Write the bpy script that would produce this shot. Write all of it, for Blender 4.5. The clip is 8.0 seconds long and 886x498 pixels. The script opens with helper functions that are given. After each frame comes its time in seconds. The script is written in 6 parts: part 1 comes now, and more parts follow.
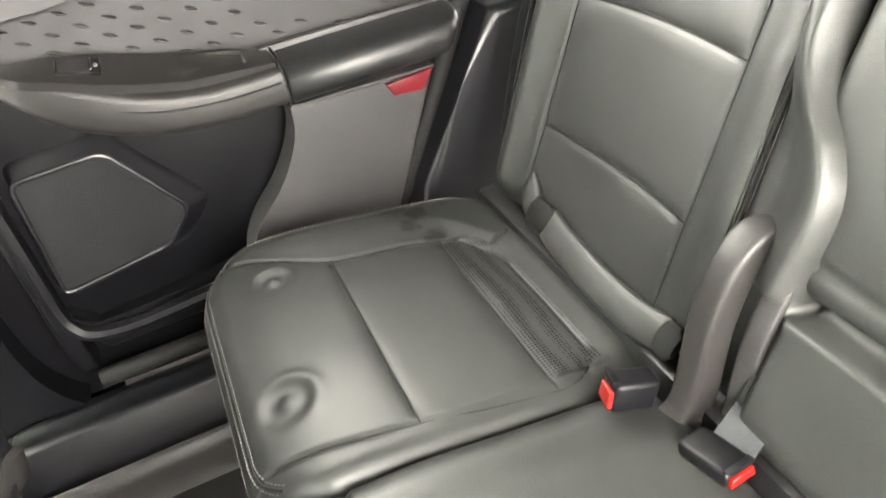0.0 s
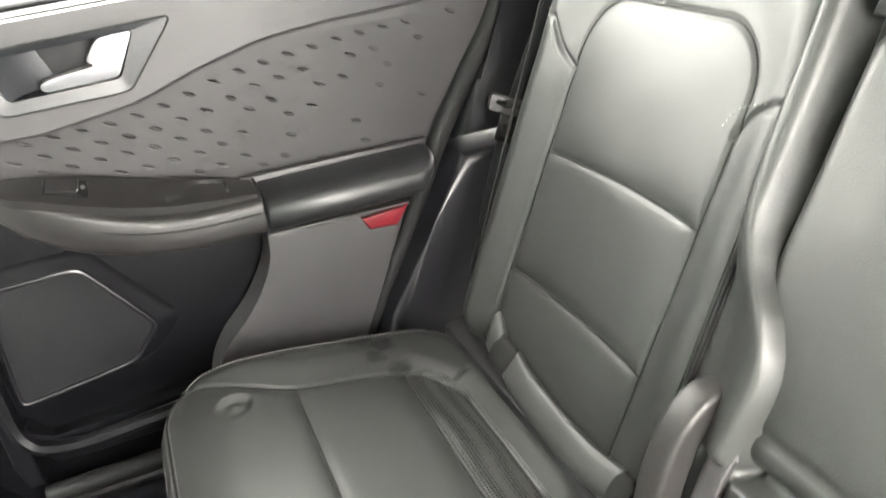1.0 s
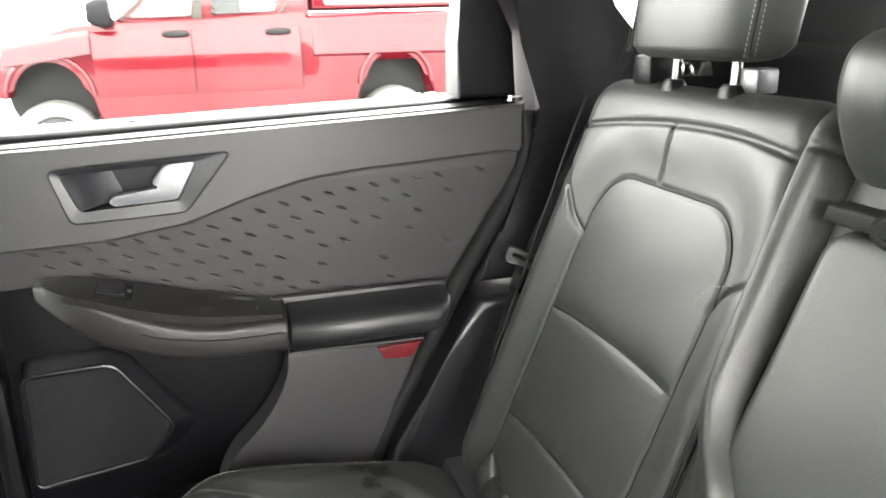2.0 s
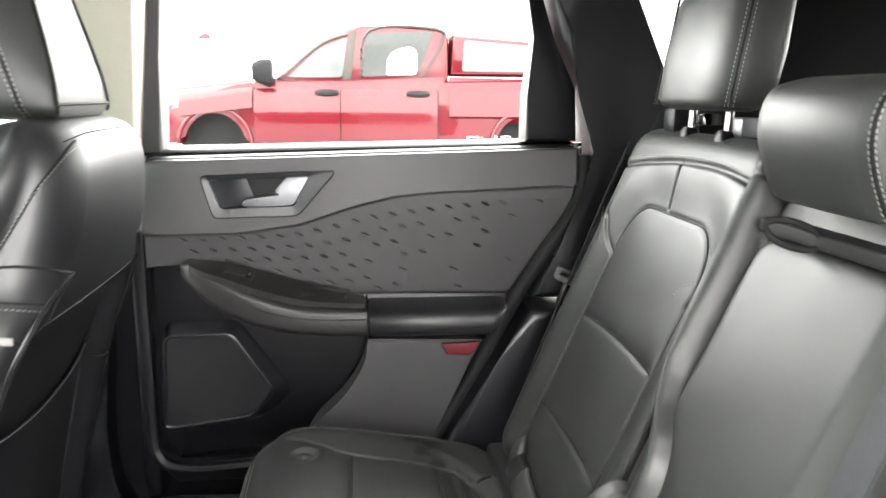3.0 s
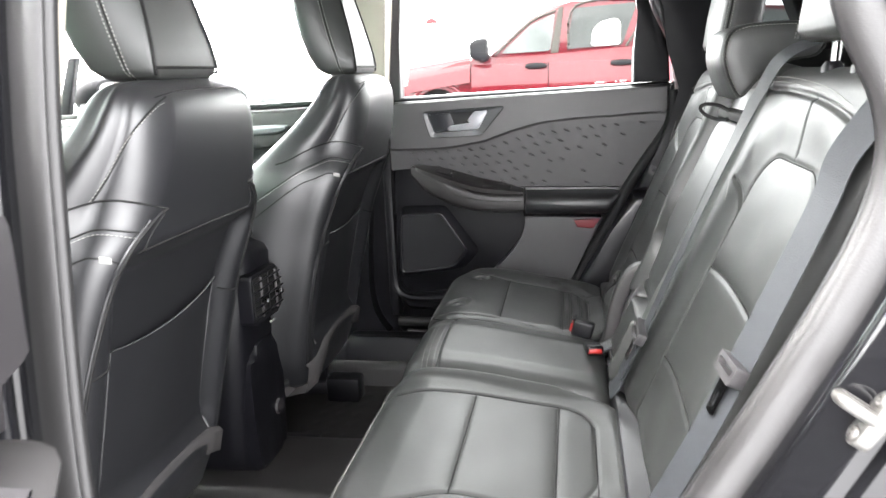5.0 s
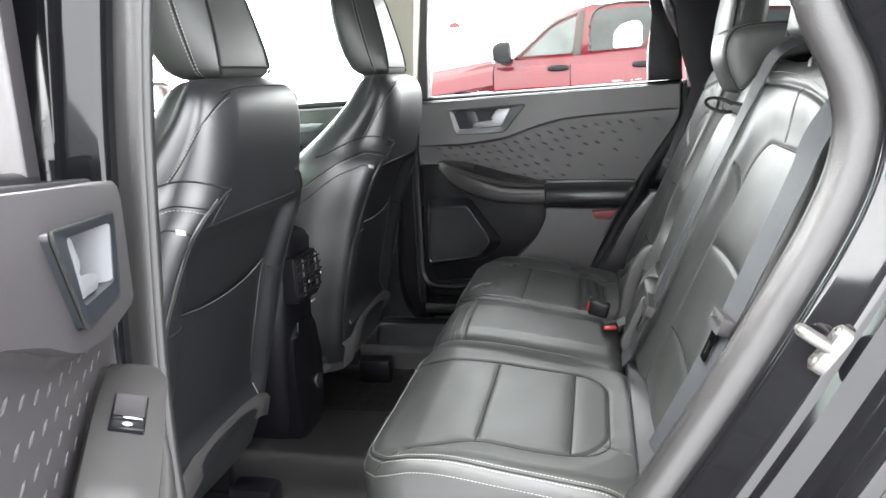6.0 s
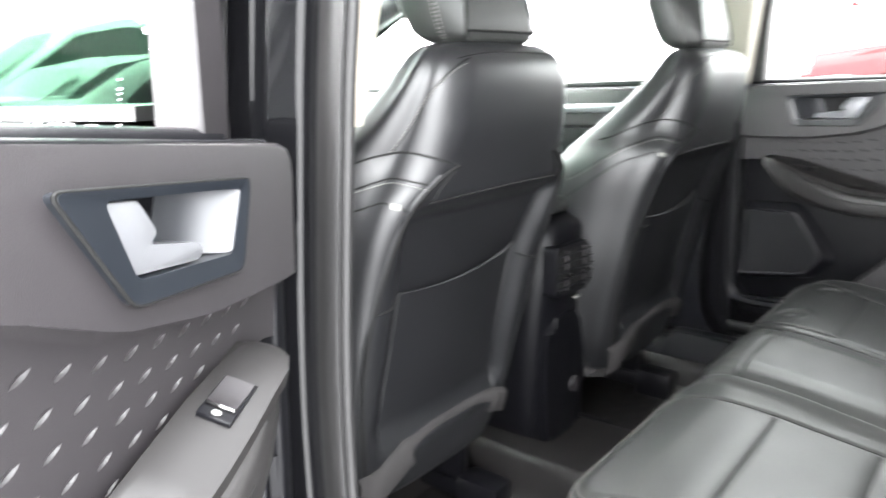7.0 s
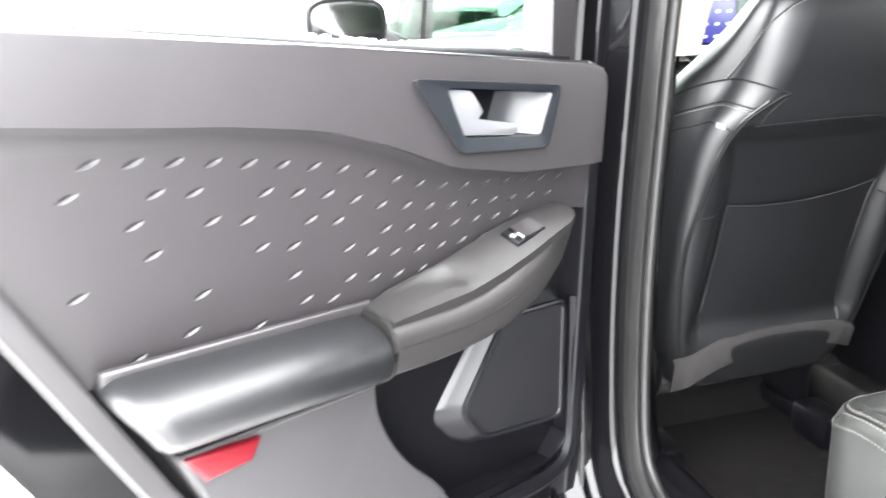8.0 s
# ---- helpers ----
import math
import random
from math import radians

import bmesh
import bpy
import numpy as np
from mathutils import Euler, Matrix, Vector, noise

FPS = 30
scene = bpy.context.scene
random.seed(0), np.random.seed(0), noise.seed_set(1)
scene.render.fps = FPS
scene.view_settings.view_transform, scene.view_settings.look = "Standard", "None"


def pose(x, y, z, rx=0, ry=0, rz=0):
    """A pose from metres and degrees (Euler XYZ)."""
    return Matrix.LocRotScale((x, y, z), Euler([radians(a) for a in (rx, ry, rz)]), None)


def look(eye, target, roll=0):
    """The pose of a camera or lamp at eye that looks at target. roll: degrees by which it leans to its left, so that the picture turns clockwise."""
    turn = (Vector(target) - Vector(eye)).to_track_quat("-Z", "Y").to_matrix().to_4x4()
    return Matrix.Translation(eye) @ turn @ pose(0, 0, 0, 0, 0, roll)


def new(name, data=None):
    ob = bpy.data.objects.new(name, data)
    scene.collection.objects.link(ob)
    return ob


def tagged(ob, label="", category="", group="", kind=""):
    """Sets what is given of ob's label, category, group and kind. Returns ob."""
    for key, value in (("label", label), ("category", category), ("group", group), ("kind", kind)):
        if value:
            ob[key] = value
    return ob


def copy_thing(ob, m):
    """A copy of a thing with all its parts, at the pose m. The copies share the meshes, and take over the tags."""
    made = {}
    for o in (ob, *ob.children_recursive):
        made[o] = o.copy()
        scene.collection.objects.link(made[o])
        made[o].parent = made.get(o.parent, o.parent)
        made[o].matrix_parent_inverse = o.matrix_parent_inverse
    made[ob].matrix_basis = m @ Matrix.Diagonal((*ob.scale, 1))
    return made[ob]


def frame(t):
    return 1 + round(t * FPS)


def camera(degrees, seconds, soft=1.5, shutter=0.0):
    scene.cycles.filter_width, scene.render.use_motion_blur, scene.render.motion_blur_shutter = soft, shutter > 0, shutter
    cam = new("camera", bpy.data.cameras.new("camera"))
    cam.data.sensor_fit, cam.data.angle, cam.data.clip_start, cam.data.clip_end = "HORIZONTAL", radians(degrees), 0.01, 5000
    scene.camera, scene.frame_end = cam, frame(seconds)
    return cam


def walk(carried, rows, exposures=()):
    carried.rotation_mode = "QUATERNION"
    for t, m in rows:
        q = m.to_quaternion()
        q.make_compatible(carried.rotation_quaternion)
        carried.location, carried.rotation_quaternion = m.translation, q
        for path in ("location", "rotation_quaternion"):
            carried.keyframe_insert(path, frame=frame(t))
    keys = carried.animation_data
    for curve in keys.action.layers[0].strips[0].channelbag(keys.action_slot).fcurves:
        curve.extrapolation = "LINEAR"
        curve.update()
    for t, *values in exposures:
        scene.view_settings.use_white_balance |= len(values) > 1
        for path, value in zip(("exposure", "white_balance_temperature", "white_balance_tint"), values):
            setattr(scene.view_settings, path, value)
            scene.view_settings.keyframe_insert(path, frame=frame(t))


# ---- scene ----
cam = camera(61.3, 8.0, shutter=0.4)
PATH = [
    (0, (-0.297, 0.403, 0.9), (1.268, -0.063, -0.254), -11.8),
    (0.5, (-0.299, 0.39, 0.92), (1.315, -0.139, -0.135), -9.7),
    (1, (-0.309, 0.396, 0.942), (1.355, -0.232, 0.028), -6.4),
    (1.5, (-0.332, 0.377, 0.965), (1.412, -0.274, 0.232), -3.4),
    (1.7, (-0.351, 0.374, 0.975), (1.426, -0.265, 0.315), -2.3),
    (2.8, (-0.581, 0.317, 0.957), (1.353, 0.025, 0.542), 0.7),
    (3, (-0.651, 0.309, 0.947), (1.293, 0.07, 0.541), 0.8),
    (3.5, (-0.856, 0.284, 0.932), (1.1, 0.206, 0.52), 0.3),
    (4, (-1.07, 0.218, 0.918), (0.877, 0.35, 0.481), -0.4),
    (4.5, (-1.274, 0.174, 0.916), (0.653, 0.452, 0.457), -1.3),
    (5.8, (-1.576, 0.132, 0.898), (0.335, 0.518, 0.45), -2.9),
    (6, (-1.58, 0.132, 0.899), (0.328, 0.535, 0.453), -2.8),
    (6.5, (-1.527, 0.111, 0.896), (0.32, 0.737, 0.452), -2.4),
    (6.8, (-1.425, 0.078, 0.886), (0.266, 1.047, 0.437), -1.8),
    (7, (-1.363, 0.055, 0.877), (0.157, 1.269, 0.414), -1.0),
    (7.2, (-1.329, 0.01, 0.87), (-0.041, 1.461, 0.388), -0.8),
    (7.5, (-1.334, -0.073, 0.86), (-0.401, 1.615, 0.334), -1.0),
    (8, (-1.367, -0.282, 0.875), (-0.86, 1.561, 0.286), -1.8),
]
walk(cam, [(t, look(eye, target, roll)) for t, eye, target, roll in PATH],
     exposures=[(0.0, 6.72, 7450, 10), (0.8, 6.55, 7250, 10), (1.5, 6.1, 7100, 10), (3.0, 5.38, 6850, 11.5), (4.5, 5.38, 6700, 12.5), (6.0, 4.87, 6550, 10), (7.0, 5.26, 6550, 10), (8.0, 5.32, 6600, 10)])

# ---- daylight: bright overcast sky over a pale, wet lot ----
world = bpy.data.worlds.new("overcast")
scene.world = world
world.use_nodes = True
wn = world.node_tree
sky = wn.nodes.new("ShaderNodeTexSky")
sky.sky_type, sky.sun_disc = "NISHITA", False
sky.sun_elevation, sky.sun_rotation = radians(48), radians(318)
sky.air_density, sky.dust_density, sky.ozone_density = 1.0, 4.0, 1.0
grey = wn.nodes.new("ShaderNodeHueSaturation")
grey.inputs["Saturation"].default_value = 0.25
wn.links.new(sky.outputs[0], grey.inputs["Color"])
cloud = wn.nodes.new("ShaderNodeMix")
cloud.data_type = "RGBA"
cloud.inputs["Factor"].default_value = 0.75
cloud.inputs["B"].default_value = (9.0, 9.2, 9.4, 1)
wn.links.new(grey.outputs[0], cloud.inputs["A"])
wn.links.new(cloud.outputs["Result"], wn.nodes["Background"].inputs[0])
wn.nodes["Background"].inputs[1].default_value = 0.15
sun = new("sun", bpy.data.lights.new("sun", "SUN"))
sun.data.energy, sun.data.angle, sun.data.color = 0.5, radians(60), (1.0, 0.97, 0.93)
sun.matrix_world = look((-3.6, 4.0, 6.0), (0, 0, 0))

# ---- helpers of this scene ----
XC = -0.02                      # the car's middle line
V = Vector


def part(name, bm, material, parent=None, label="", smooth=True, angle=40):
    """Link a bmesh as one mesh object under a thing or a part."""
    bmesh.ops.recalc_face_normals(bm, faces=bm.faces)
    me = bpy.data.meshes.new(name)
    bm.to_mesh(me)
    bm.free()
    me.materials.append(material)
    if smooth:
        me.shade_smooth()
        me.set_sharp_from_angle(angle=radians(angle))
    ob = new(name, me)
    ob.parent = parent
    if label:
        ob["label"] = label
    return ob


def thing(name, label, category, group=""):
    """An empty that parents the parts of a thing; parts are made in world places."""
    ob = new(name)
    ob.empty_display_size = 0.05
    return tagged(ob, label, category, group)


def smooth_line(pts, n=8, closed=False):
    """A Catmull-Rom line through the points."""
    P = [V(p) for p in pts]
    k = len(P)
    out = []
    for i in range(k if closed else k - 1):
        a, b, c, d = (P[(i - 1) % k], P[i], P[(i + 1) % k], P[(i + 2) % k]) if closed else \
            (P[max(i - 1, 0)], P[i], P[i + 1], P[min(i + 2, k - 1)])
        for j in range(n):
            t = j / n
            out.append(0.5 * ((2 * b) + (c - a) * t + (2 * a - 5 * b + 4 * c - d) * t * t + (3 * b - a - 3 * c + d) * t ** 3))
    if not closed:
        out.append(P[-1])
    return out


def prism(poly, a, b, bevel=0.0, seg=3, axis="x", bm=None):
    """A plate with the outline poly, from depth a (back) to depth b (front), its front rim rounded."""
    bm = bm or bmesh.new()

    def at(p, d):
        return {"x": (d, p[0], p[1]), "y": (p[0], d, p[1]), "z": (p[0], p[1], d)}[axis]
    back = [bm.verts.new(at(p, a)) for p in poly]
    front = [bm.verts.new(at(p, b)) for p in poly]
    f = bm.faces.new(front)
    bm.faces.new(back[::-1])
    k = len(poly)
    for i in range(k):
        bm.faces.new((front[i], back[i], back[(i + 1) % k], front[(i + 1) % k]))
    if bevel:
        bmesh.ops.bevel(bm, geom=list(f.edges), offset=bevel, segments=seg, affect="EDGES", profile=0.5, clamp_overlap=True)
    return bm


def box(x0, x1, y0, y1, z0, z1, bevel=0.004, seg=2, bm=None):
    """A box with all edges rounded."""
    bm = bm or bmesh.new()
    made = bmesh.ops.create_cube(bm, size=1.0, matrix=Matrix.LocRotScale(
        ((x0 + x1) / 2, (y0 + y1) / 2, (z0 + z1) / 2), None, (abs(x1 - x0), abs(y1 - y0), abs(z1 - z0))))
    if bevel:
        es = list({e for v in made["verts"] for e in v.link_edges})
        bmesh.ops.bevel(bm, geom=es, offset=bevel, segments=seg, affect="EDGES", profile=0.5, clamp_overlap=True)
    return bm


def tube(path, r, k=8, closed=False, bm=None, flat=1.0, up=(0, 0, 1)):
    """A round (or flattened) rod along the path."""
    bm = bm or bmesh.new()
    P = [V(p) for p in path]
    rings = []
    for i, p in enumerate(P):
        a = P[i - 1] if (i or closed) else P[i]
        b = P[(i + 1) % len(P)] if (i + 1 < len(P) or closed) else P[i]
        t = (b - a).normalized()
        s = t.cross(V(up))
        s = s.normalized() if s.length > 1e-4 else t.orthogonal().normalized()
        u = s.cross(t)
        rr = r[i] if isinstance(r, (list, tuple)) else r
        rings.append([bm.verts.new(p + rr * (math.cos(q) * s * flat + math.sin(q) * u)) for q in [2 * math.pi * j / k for j in range(k)]])
    m = len(rings)
    for i in range(m if closed else m - 1):
        for j in range(k):
            bm.faces.new((rings[i][j], rings[i][(j + 1) % k], rings[(i + 1) % m][(j + 1) % k], rings[(i + 1) % m][j]))
    if not closed:
        bm.faces.new(rings[0][::-1])
        bm.faces.new(rings[-1])
    return bm


def loft(sections, bm=None, cap=True):
    """Skins closed rings of equal length."""
    bm = bm or bmesh.new()
    R = [[bm.verts.new(p) for p in s] for s in sections]
    k = len(R[0])
    for a, b in zip(R, R[1:]):
        for j in range(k):
            bm.faces.new((a[j], a[(j + 1) % k], b[(j + 1) % k], b[j]))
    if cap:
        bm.faces.new(R[0][::-1])
        bm.faces.new(R[-1])
    return bm


def ring(cx, cy, z, hx, hy, e=3.0, k=40):
    """A level superellipse ring."""
    out = []
    for j in range(k):
        q = 2 * math.pi * j / k
        c, s = math.cos(q), math.sin(q)
        out.append(V((cx + hx * math.copysign(abs(c) ** (2 / e), c), cy + hy * math.copysign(abs(s) ** (2 / e), s), z)))
    return out


def ribbon(path, sides, thick, bm=None):
    """A flat band: for each point of the path its side vector (half the width)."""
    bm = bm or bmesh.new()
    rows = []
    for i, (p, s) in enumerate(zip(path, sides)):
        p, s = V(p), V(s)
        t = (V(path[min(i + 1, len(path) - 1)]) - V(path[max(i - 1, 0)])).normalized()
        n = t.cross(s).normalized() * thick / 2
        rows.append([bm.verts.new(q) for q in (p - s - n, p + s - n, p + s * 0.97 + n, p - s * 0.97 + n)])
    for a, b in zip(rows, rows[1:]):
        for j in range(4):
            bm.faces.new((a[j], a[(j + 1) % 4], b[(j + 1) % 4], b[j]))
    bm.faces.new(rows[0][::-1])
    bm.faces.new(rows[-1])
    return bm


def stitches(path, up, length=0.0036, gap=0.0018, r=0.0006, lift=0.0006):
    """Short threads along a line; up is the surface's normal."""
    bm = bmesh.new()
    P = [V(p) for p in path]
    up = V(up)
    d, start = 0.0, 0.0
    step = length + gap
    for a, b in zip(P, P[1:]):
        seg = (b - a).length
        if seg < 1e-6:
            continue
        t = (b - a) / seg
        while start < d + seg:
            p = a + t * (start - d)
            s = t.cross(up).normalized() * r
            u = s.cross(t).normalized() * r
            o = p + up * lift
            rows = []
            for f, w in ((0, 0.5), (0.25, 1.0), (0.75, 1.0), (1, 0.5)):
                c = o + t * (f * length)
                rows.append([bm.verts.new(c + s * w), bm.verts.new(c + u * w), bm.verts.new(c - s * w), bm.verts.new(c - u * w)])
            for i in range(3):
                for j in range(4):
                    bm.faces.new((rows[i][j], rows[i][(j + 1) % 4], rows[i + 1][(j + 1) % 4], rows[i + 1][j]))
            start += step
        d += seg
    return bm


def step01(d, a, b):
    """A soft step from 0 at a to 1 at b."""
    q = np.clip((d - a) / (b - a), 0, 1)
    return q * q * (3 - 2 * q)


def line_distance(U, W, line):
    """Distance of the points (U, W) to a flat line."""
    best = np.full(np.shape(U), 9.0)
    for (x0, y0), (x1, y1) in zip(line, line[1:]):
        dx, dy = x1 - x0, y1 - y0
        q = np.clip(((U - x0) * dx + (W - y0) * dy) / (dx * dx + dy * dy + 1e-12), 0, 1)
        best = np.minimum(best, np.hypot(U - x0 - q * dx, W - y0 - q * dy))
    return best


def soft(hu, hv, corner, rad, top, place, depth, n=70, m=70):
    """An upholstered block: a rounded plan of half sizes hu, hv with a relief top(u, v), edges rolled over by rad, and sides
    going down to depth. place(u, v, h) gives the place in the world; top works on arrays."""
    def lines(h, k):
        inner = np.linspace(-(h - rad), h - rad, k)
        roll = rad * (1 - np.cos(np.linspace(0, np.pi / 2, 7)[1:-1]))
        edge = h - roll[::1]
        return np.concatenate([[-h], -np.sort(edge)[::-1], inner, np.sort(edge), [h]])
    us, vs = lines(hu, n), lines(hv, m)
    U, W = np.meshgrid(us, vs, indexing="ij")
    a, b = np.maximum(np.abs(U) - (hu - corner), 0) / corner, np.maximum(np.abs(W) - (hv - corner), 0) / corner
    a2, b2 = a * np.sqrt(1 - b * b / 2), b * np.sqrt(1 - a * a / 2)
    U = np.sign(U) * (np.minimum(np.abs(U), hu - corner) + a2 * corner)
    W = np.sign(W) * (np.minimum(np.abs(W), hv - corner) + b2 * corner)
    qx, qy = np.abs(U) - (hu - corner), np.abs(W) - (hv - corner)
    inside = corner - (np.hypot(np.maximum(qx, 0), np.maximum(qy, 0)) + np.minimum(np.maximum(qx, qy), 0))
    f = np.clip(inside / rad, 0, 1)
    H = top(U, W) - rad * (1 - np.sqrt(np.clip(1 - (1 - f) ** 2, 0, 1)))
    bm = bmesh.new()
    k, l = U.shape
    g = [[bm.verts.new(place(U[i, j], W[i, j], H[i, j])) for j in range(l)] for i in range(k)]
    for i in range(k - 1):
        for j in range(l - 1):
            bm.faces.new((g[i][j], g[i + 1][j], g[i + 1][j + 1], g[i][j + 1]))
    rim = [(i, 0) for i in range(k)] + [(k - 1, j) for j in range(1, l)] + [(i, l - 1) for i in range(k - 2, -1, -1)] + [(0, j) for j in range(l - 2, 0, -1)]
    prev = [g[i][j] for i, j in rim]
    for step in (0.35, 0.7, 1.0):
        cur = [bm.verts.new(place(U[i, j] * (1 - 0.015 * step), W[i, j] * (1 - 0.015 * step), H[i, j] * (1 - step) - depth * step)) for i, j in rim]
        for q in range(len(rim)):
            r2 = (q + 1) % len(rim)
            bm.faces.new((prev[q], prev[r2], cur[r2], cur[q]))
        prev = cur
    bm.faces.new(prev)
    return bm

# ---- materials ----
def material(name, colour, rough=0.5, metal=0.0, grain=0.0, grain_size=400.0, stain=0.0, stain_size=6.0, spec=0.5, coat=0.0, rough_var=0.08, voronoi=False):
    """A node material: colour with stains at a large scale, relief of a small scale, uneven gloss."""
    m = bpy.data.materials.new(name)
    m.use_nodes = True
    t = m.node_tree
    b = t.nodes["Principled BSDF"]
    b.inputs["Metallic"].default_value = metal
    b.inputs["Specular IOR Level"].default_value = spec
    b.inputs["Coat Weight"].default_value = coat
    b.inputs["Coat Roughness"].default_value = 0.05
    co = t.nodes.new("ShaderNodeTexCoord")
    big = t.nodes.new("ShaderNodeTexNoise")
    big.inputs["Scale"].default_value, big.inputs["Detail"].default_value = stain_size, 5
    t.links.new(co.outputs["Object"], big.inputs["Vector"])
    mix = t.nodes.new("ShaderNodeMix")
    mix.data_type = "RGBA"
    dark = tuple(c * (1 - stain) for c in colour)
    light = tuple(min(1, c * (1 + stain)) for c in colour)
    mix.inputs["A"].default_value, mix.inputs["B"].default_value = (*dark, 1), (*light, 1)
    t.links.new(big.outputs["Fac"], mix.inputs["Factor"])
    t.links.new(mix.outputs["Result"], b.inputs["Base Color"])
    ro = t.nodes.new("ShaderNodeMapRange")
    ro.inputs["To Min"].default_value, ro.inputs["To Max"].default_value = max(0.02, rough - rough_var), min(1, rough + rough_var)
    t.links.new(big.outputs["Fac"], ro.inputs["Value"])
    t.links.new(ro.outputs["Result"], b.inputs["Roughness"])
    if grain:
        if voronoi:
            fine = t.nodes.new("ShaderNodeTexVoronoi")
            out = fine.outputs["Distance"]
        else:
            fine = t.nodes.new("ShaderNodeTexNoise")
            fine.inputs["Detail"].default_value = 3
            out = fine.outputs["Fac"]
        fine.inputs["Scale"].default_value = grain_size
        t.links.new(co.outputs["Object"], fine.inputs["Vector"])
        bump = t.nodes.new("ShaderNodeBump")
        bump.inputs["Strength"].default_value, bump.inputs["Distance"].default_value = grain, 0.001
        t.links.new(out, bump.inputs["Height"])
        t.links.new(bump.outputs["Normal"], b.inputs["Normal"])
    return m


def clear_glass(name, tint, rough=0.0):
    m = bpy.data.materials.new(name)
    m.use_nodes = True
    b = m.node_tree.nodes["Principled BSDF"]
    b.inputs["Base Color"].default_value = (*tint, 1)
    b.inputs["Transmission Weight"].default_value = 1.0
    b.inputs["Roughness"].default_value = rough
    b.inputs["IOR"].default_value = 1.02
    return m


LEATHER = material("black_leather", (0.0128, 0.0135, 0.0130), 0.44, spec=0.31, grain=0.16, grain_size=900, stain=0.15, stain_size=9, voronoi=True)
PILLAR_TRIM = material("beige_pillar_plastic", (0.26, 0.235, 0.20), 0.6, grain=0.2, grain_size=1200, stain=0.06)
# same leather made darker: the shade on the seat backs is in its colour
LEATHER_SHADED = material("black_leather_shaded", (0.0042, 0.0043, 0.0050), 0.42, spec=0.42, grain=0.16, grain_size=900, stain=0.15, voronoi=True)
PLASTIC = material("dark_grey_moulded_plastic", (0.0122, 0.0109, 0.0119), 0.44, spec=0.42, grain=0.3, grain_size=1200, stain=0.08)
PLASTIC_BLACK = material("black_moulded_plastic", (0.0024, 0.0024, 0.0031), 0.38, grain=0.25, grain_size=1200, stain=0.1, spec=0.13)
PLASTIC_GREY = material("grey_plastic_panel", (0.017, 0.0162, 0.0172), 0.5, spec=0.30, grain=0.3, grain_size=1500, stain=0.06)
EXTERIOR_BLACK = material("black_exterior_plastic", (0.004, 0.004, 0.0045), 0.5, spec=0.05, stain=0.2)
SURROUND = material("smooth_black_plastic", (0.0030, 0.0030, 0.0040), 0.34, stain=0.1, spec=0.3)
BEZEL = material("slate_grey_satin_plastic", (0.0052, 0.0062, 0.0080), 0.30, spec=0.33, stain=0.05, rough_var=0.02)
DECK = material("satin_grey_deck_plastic", (0.0090, 0.0083, 0.0083), 0.47, spec=0.30, grain=0.15, grain_size=1400, stain=0.06)
SATIN_DARK = material("dark_satin_silver", (0.024, 0.025, 0.028), 0.36, metal=0.15, spec=0.3, stain=0.05)
SATIN = material("satin_silver", (0.125, 0.127, 0.134), 0.36, metal=0.5, stain=0.05)
CHROME = material("chrome", (0.12, 0.12, 0.12), 0.18, metal=1.0)
STEEL = material("zinc_plated_steel", (0.034, 0.033, 0.031), 0.36, metal=0.45, grain=0.1, stain=0.1, stain_size=40)
MESH = material("black_speaker_cloth", (0.0038, 0.0038, 0.0046), 0.6, spec=0.15, grain=0.8, grain_size=900, voronoi=True)
PAINT = material("black_car_paint", (0.002, 0.002, 0.0023), 0.07, coat=0.12, spec=0.18, stain=0.2, rough_var=0.04)
RUBBER = material("black_rubber", (0.0085, 0.0083, 0.0084), 0.33, spec=0.26, grain=0.2, grain_size=500, stain=0.2)
MAT_RUBBER = material("moulded_rubber_mat", (0.0066, 0.0061, 0.0060), 0.42, spec=0.24, grain=0.35, grain_size=300, stain=0.25, stain_size=14)
CARPET = material("charcoal_carpet", (0.018, 0.017, 0.017), 0.95, grain=1.0, grain_size=700, stain=0.25, stain_size=30, spec=0.1)
THREAD = material("pale_grey_thread", (0.13, 0.13, 0.122), 0.7)
SEAM = material("black_piping", (0.004, 0.004, 0.004), 0.7, spec=0.15)
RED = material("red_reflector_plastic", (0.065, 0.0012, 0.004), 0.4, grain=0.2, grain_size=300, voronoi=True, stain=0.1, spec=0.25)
BUTTON = material("red_button", (0.1200, 0.0024, 0.0018), 0.4, stain=0.05, spec=0.3)
BELT = material("grey_seat_belt_webbing", (0.013, 0.0142, 0.016), 0.48, spec=0.22, grain=0.6, grain_size=600, stain=0.08, stain_size=20)
CARGO = material("black_cargo_lining", (0.003, 0.003, 0.003), 0.85, grain=0.5, grain_size=700, spec=0.05, stain=0.2)
LINER = material("light_headliner_cloth", (0.40, 0.39, 0.375), 0.95, grain=0.4, grain_size=900, stain=0.05)
def tinted_pane(name, tint, gloss=0.0015):
    """A thin tinted pane: light passes straight through, dimmed, with a faint mirror gloss."""
    m = bpy.data.materials.new(name)
    m.use_nodes = True
    t = m.node_tree
    t.nodes.clear()
    out, mix = t.nodes.new("ShaderNodeOutputMaterial"), t.nodes.new("ShaderNodeMixShader")
    clear, shine = t.nodes.new("ShaderNodeBsdfTransparent"), t.nodes.new("ShaderNodeBsdfGlossy")
    clear.inputs["Color"].default_value = (*tint, 1)
    shine.inputs["Roughness"].default_value = 0.02
    mix.inputs[0].default_value = gloss
    t.links.new(clear.outputs[0], mix.inputs[1])
    t.links.new(shine.outputs[0], mix.inputs[2])
    t.links.new(mix.outputs[0], out.inputs["Surface"])
    return m


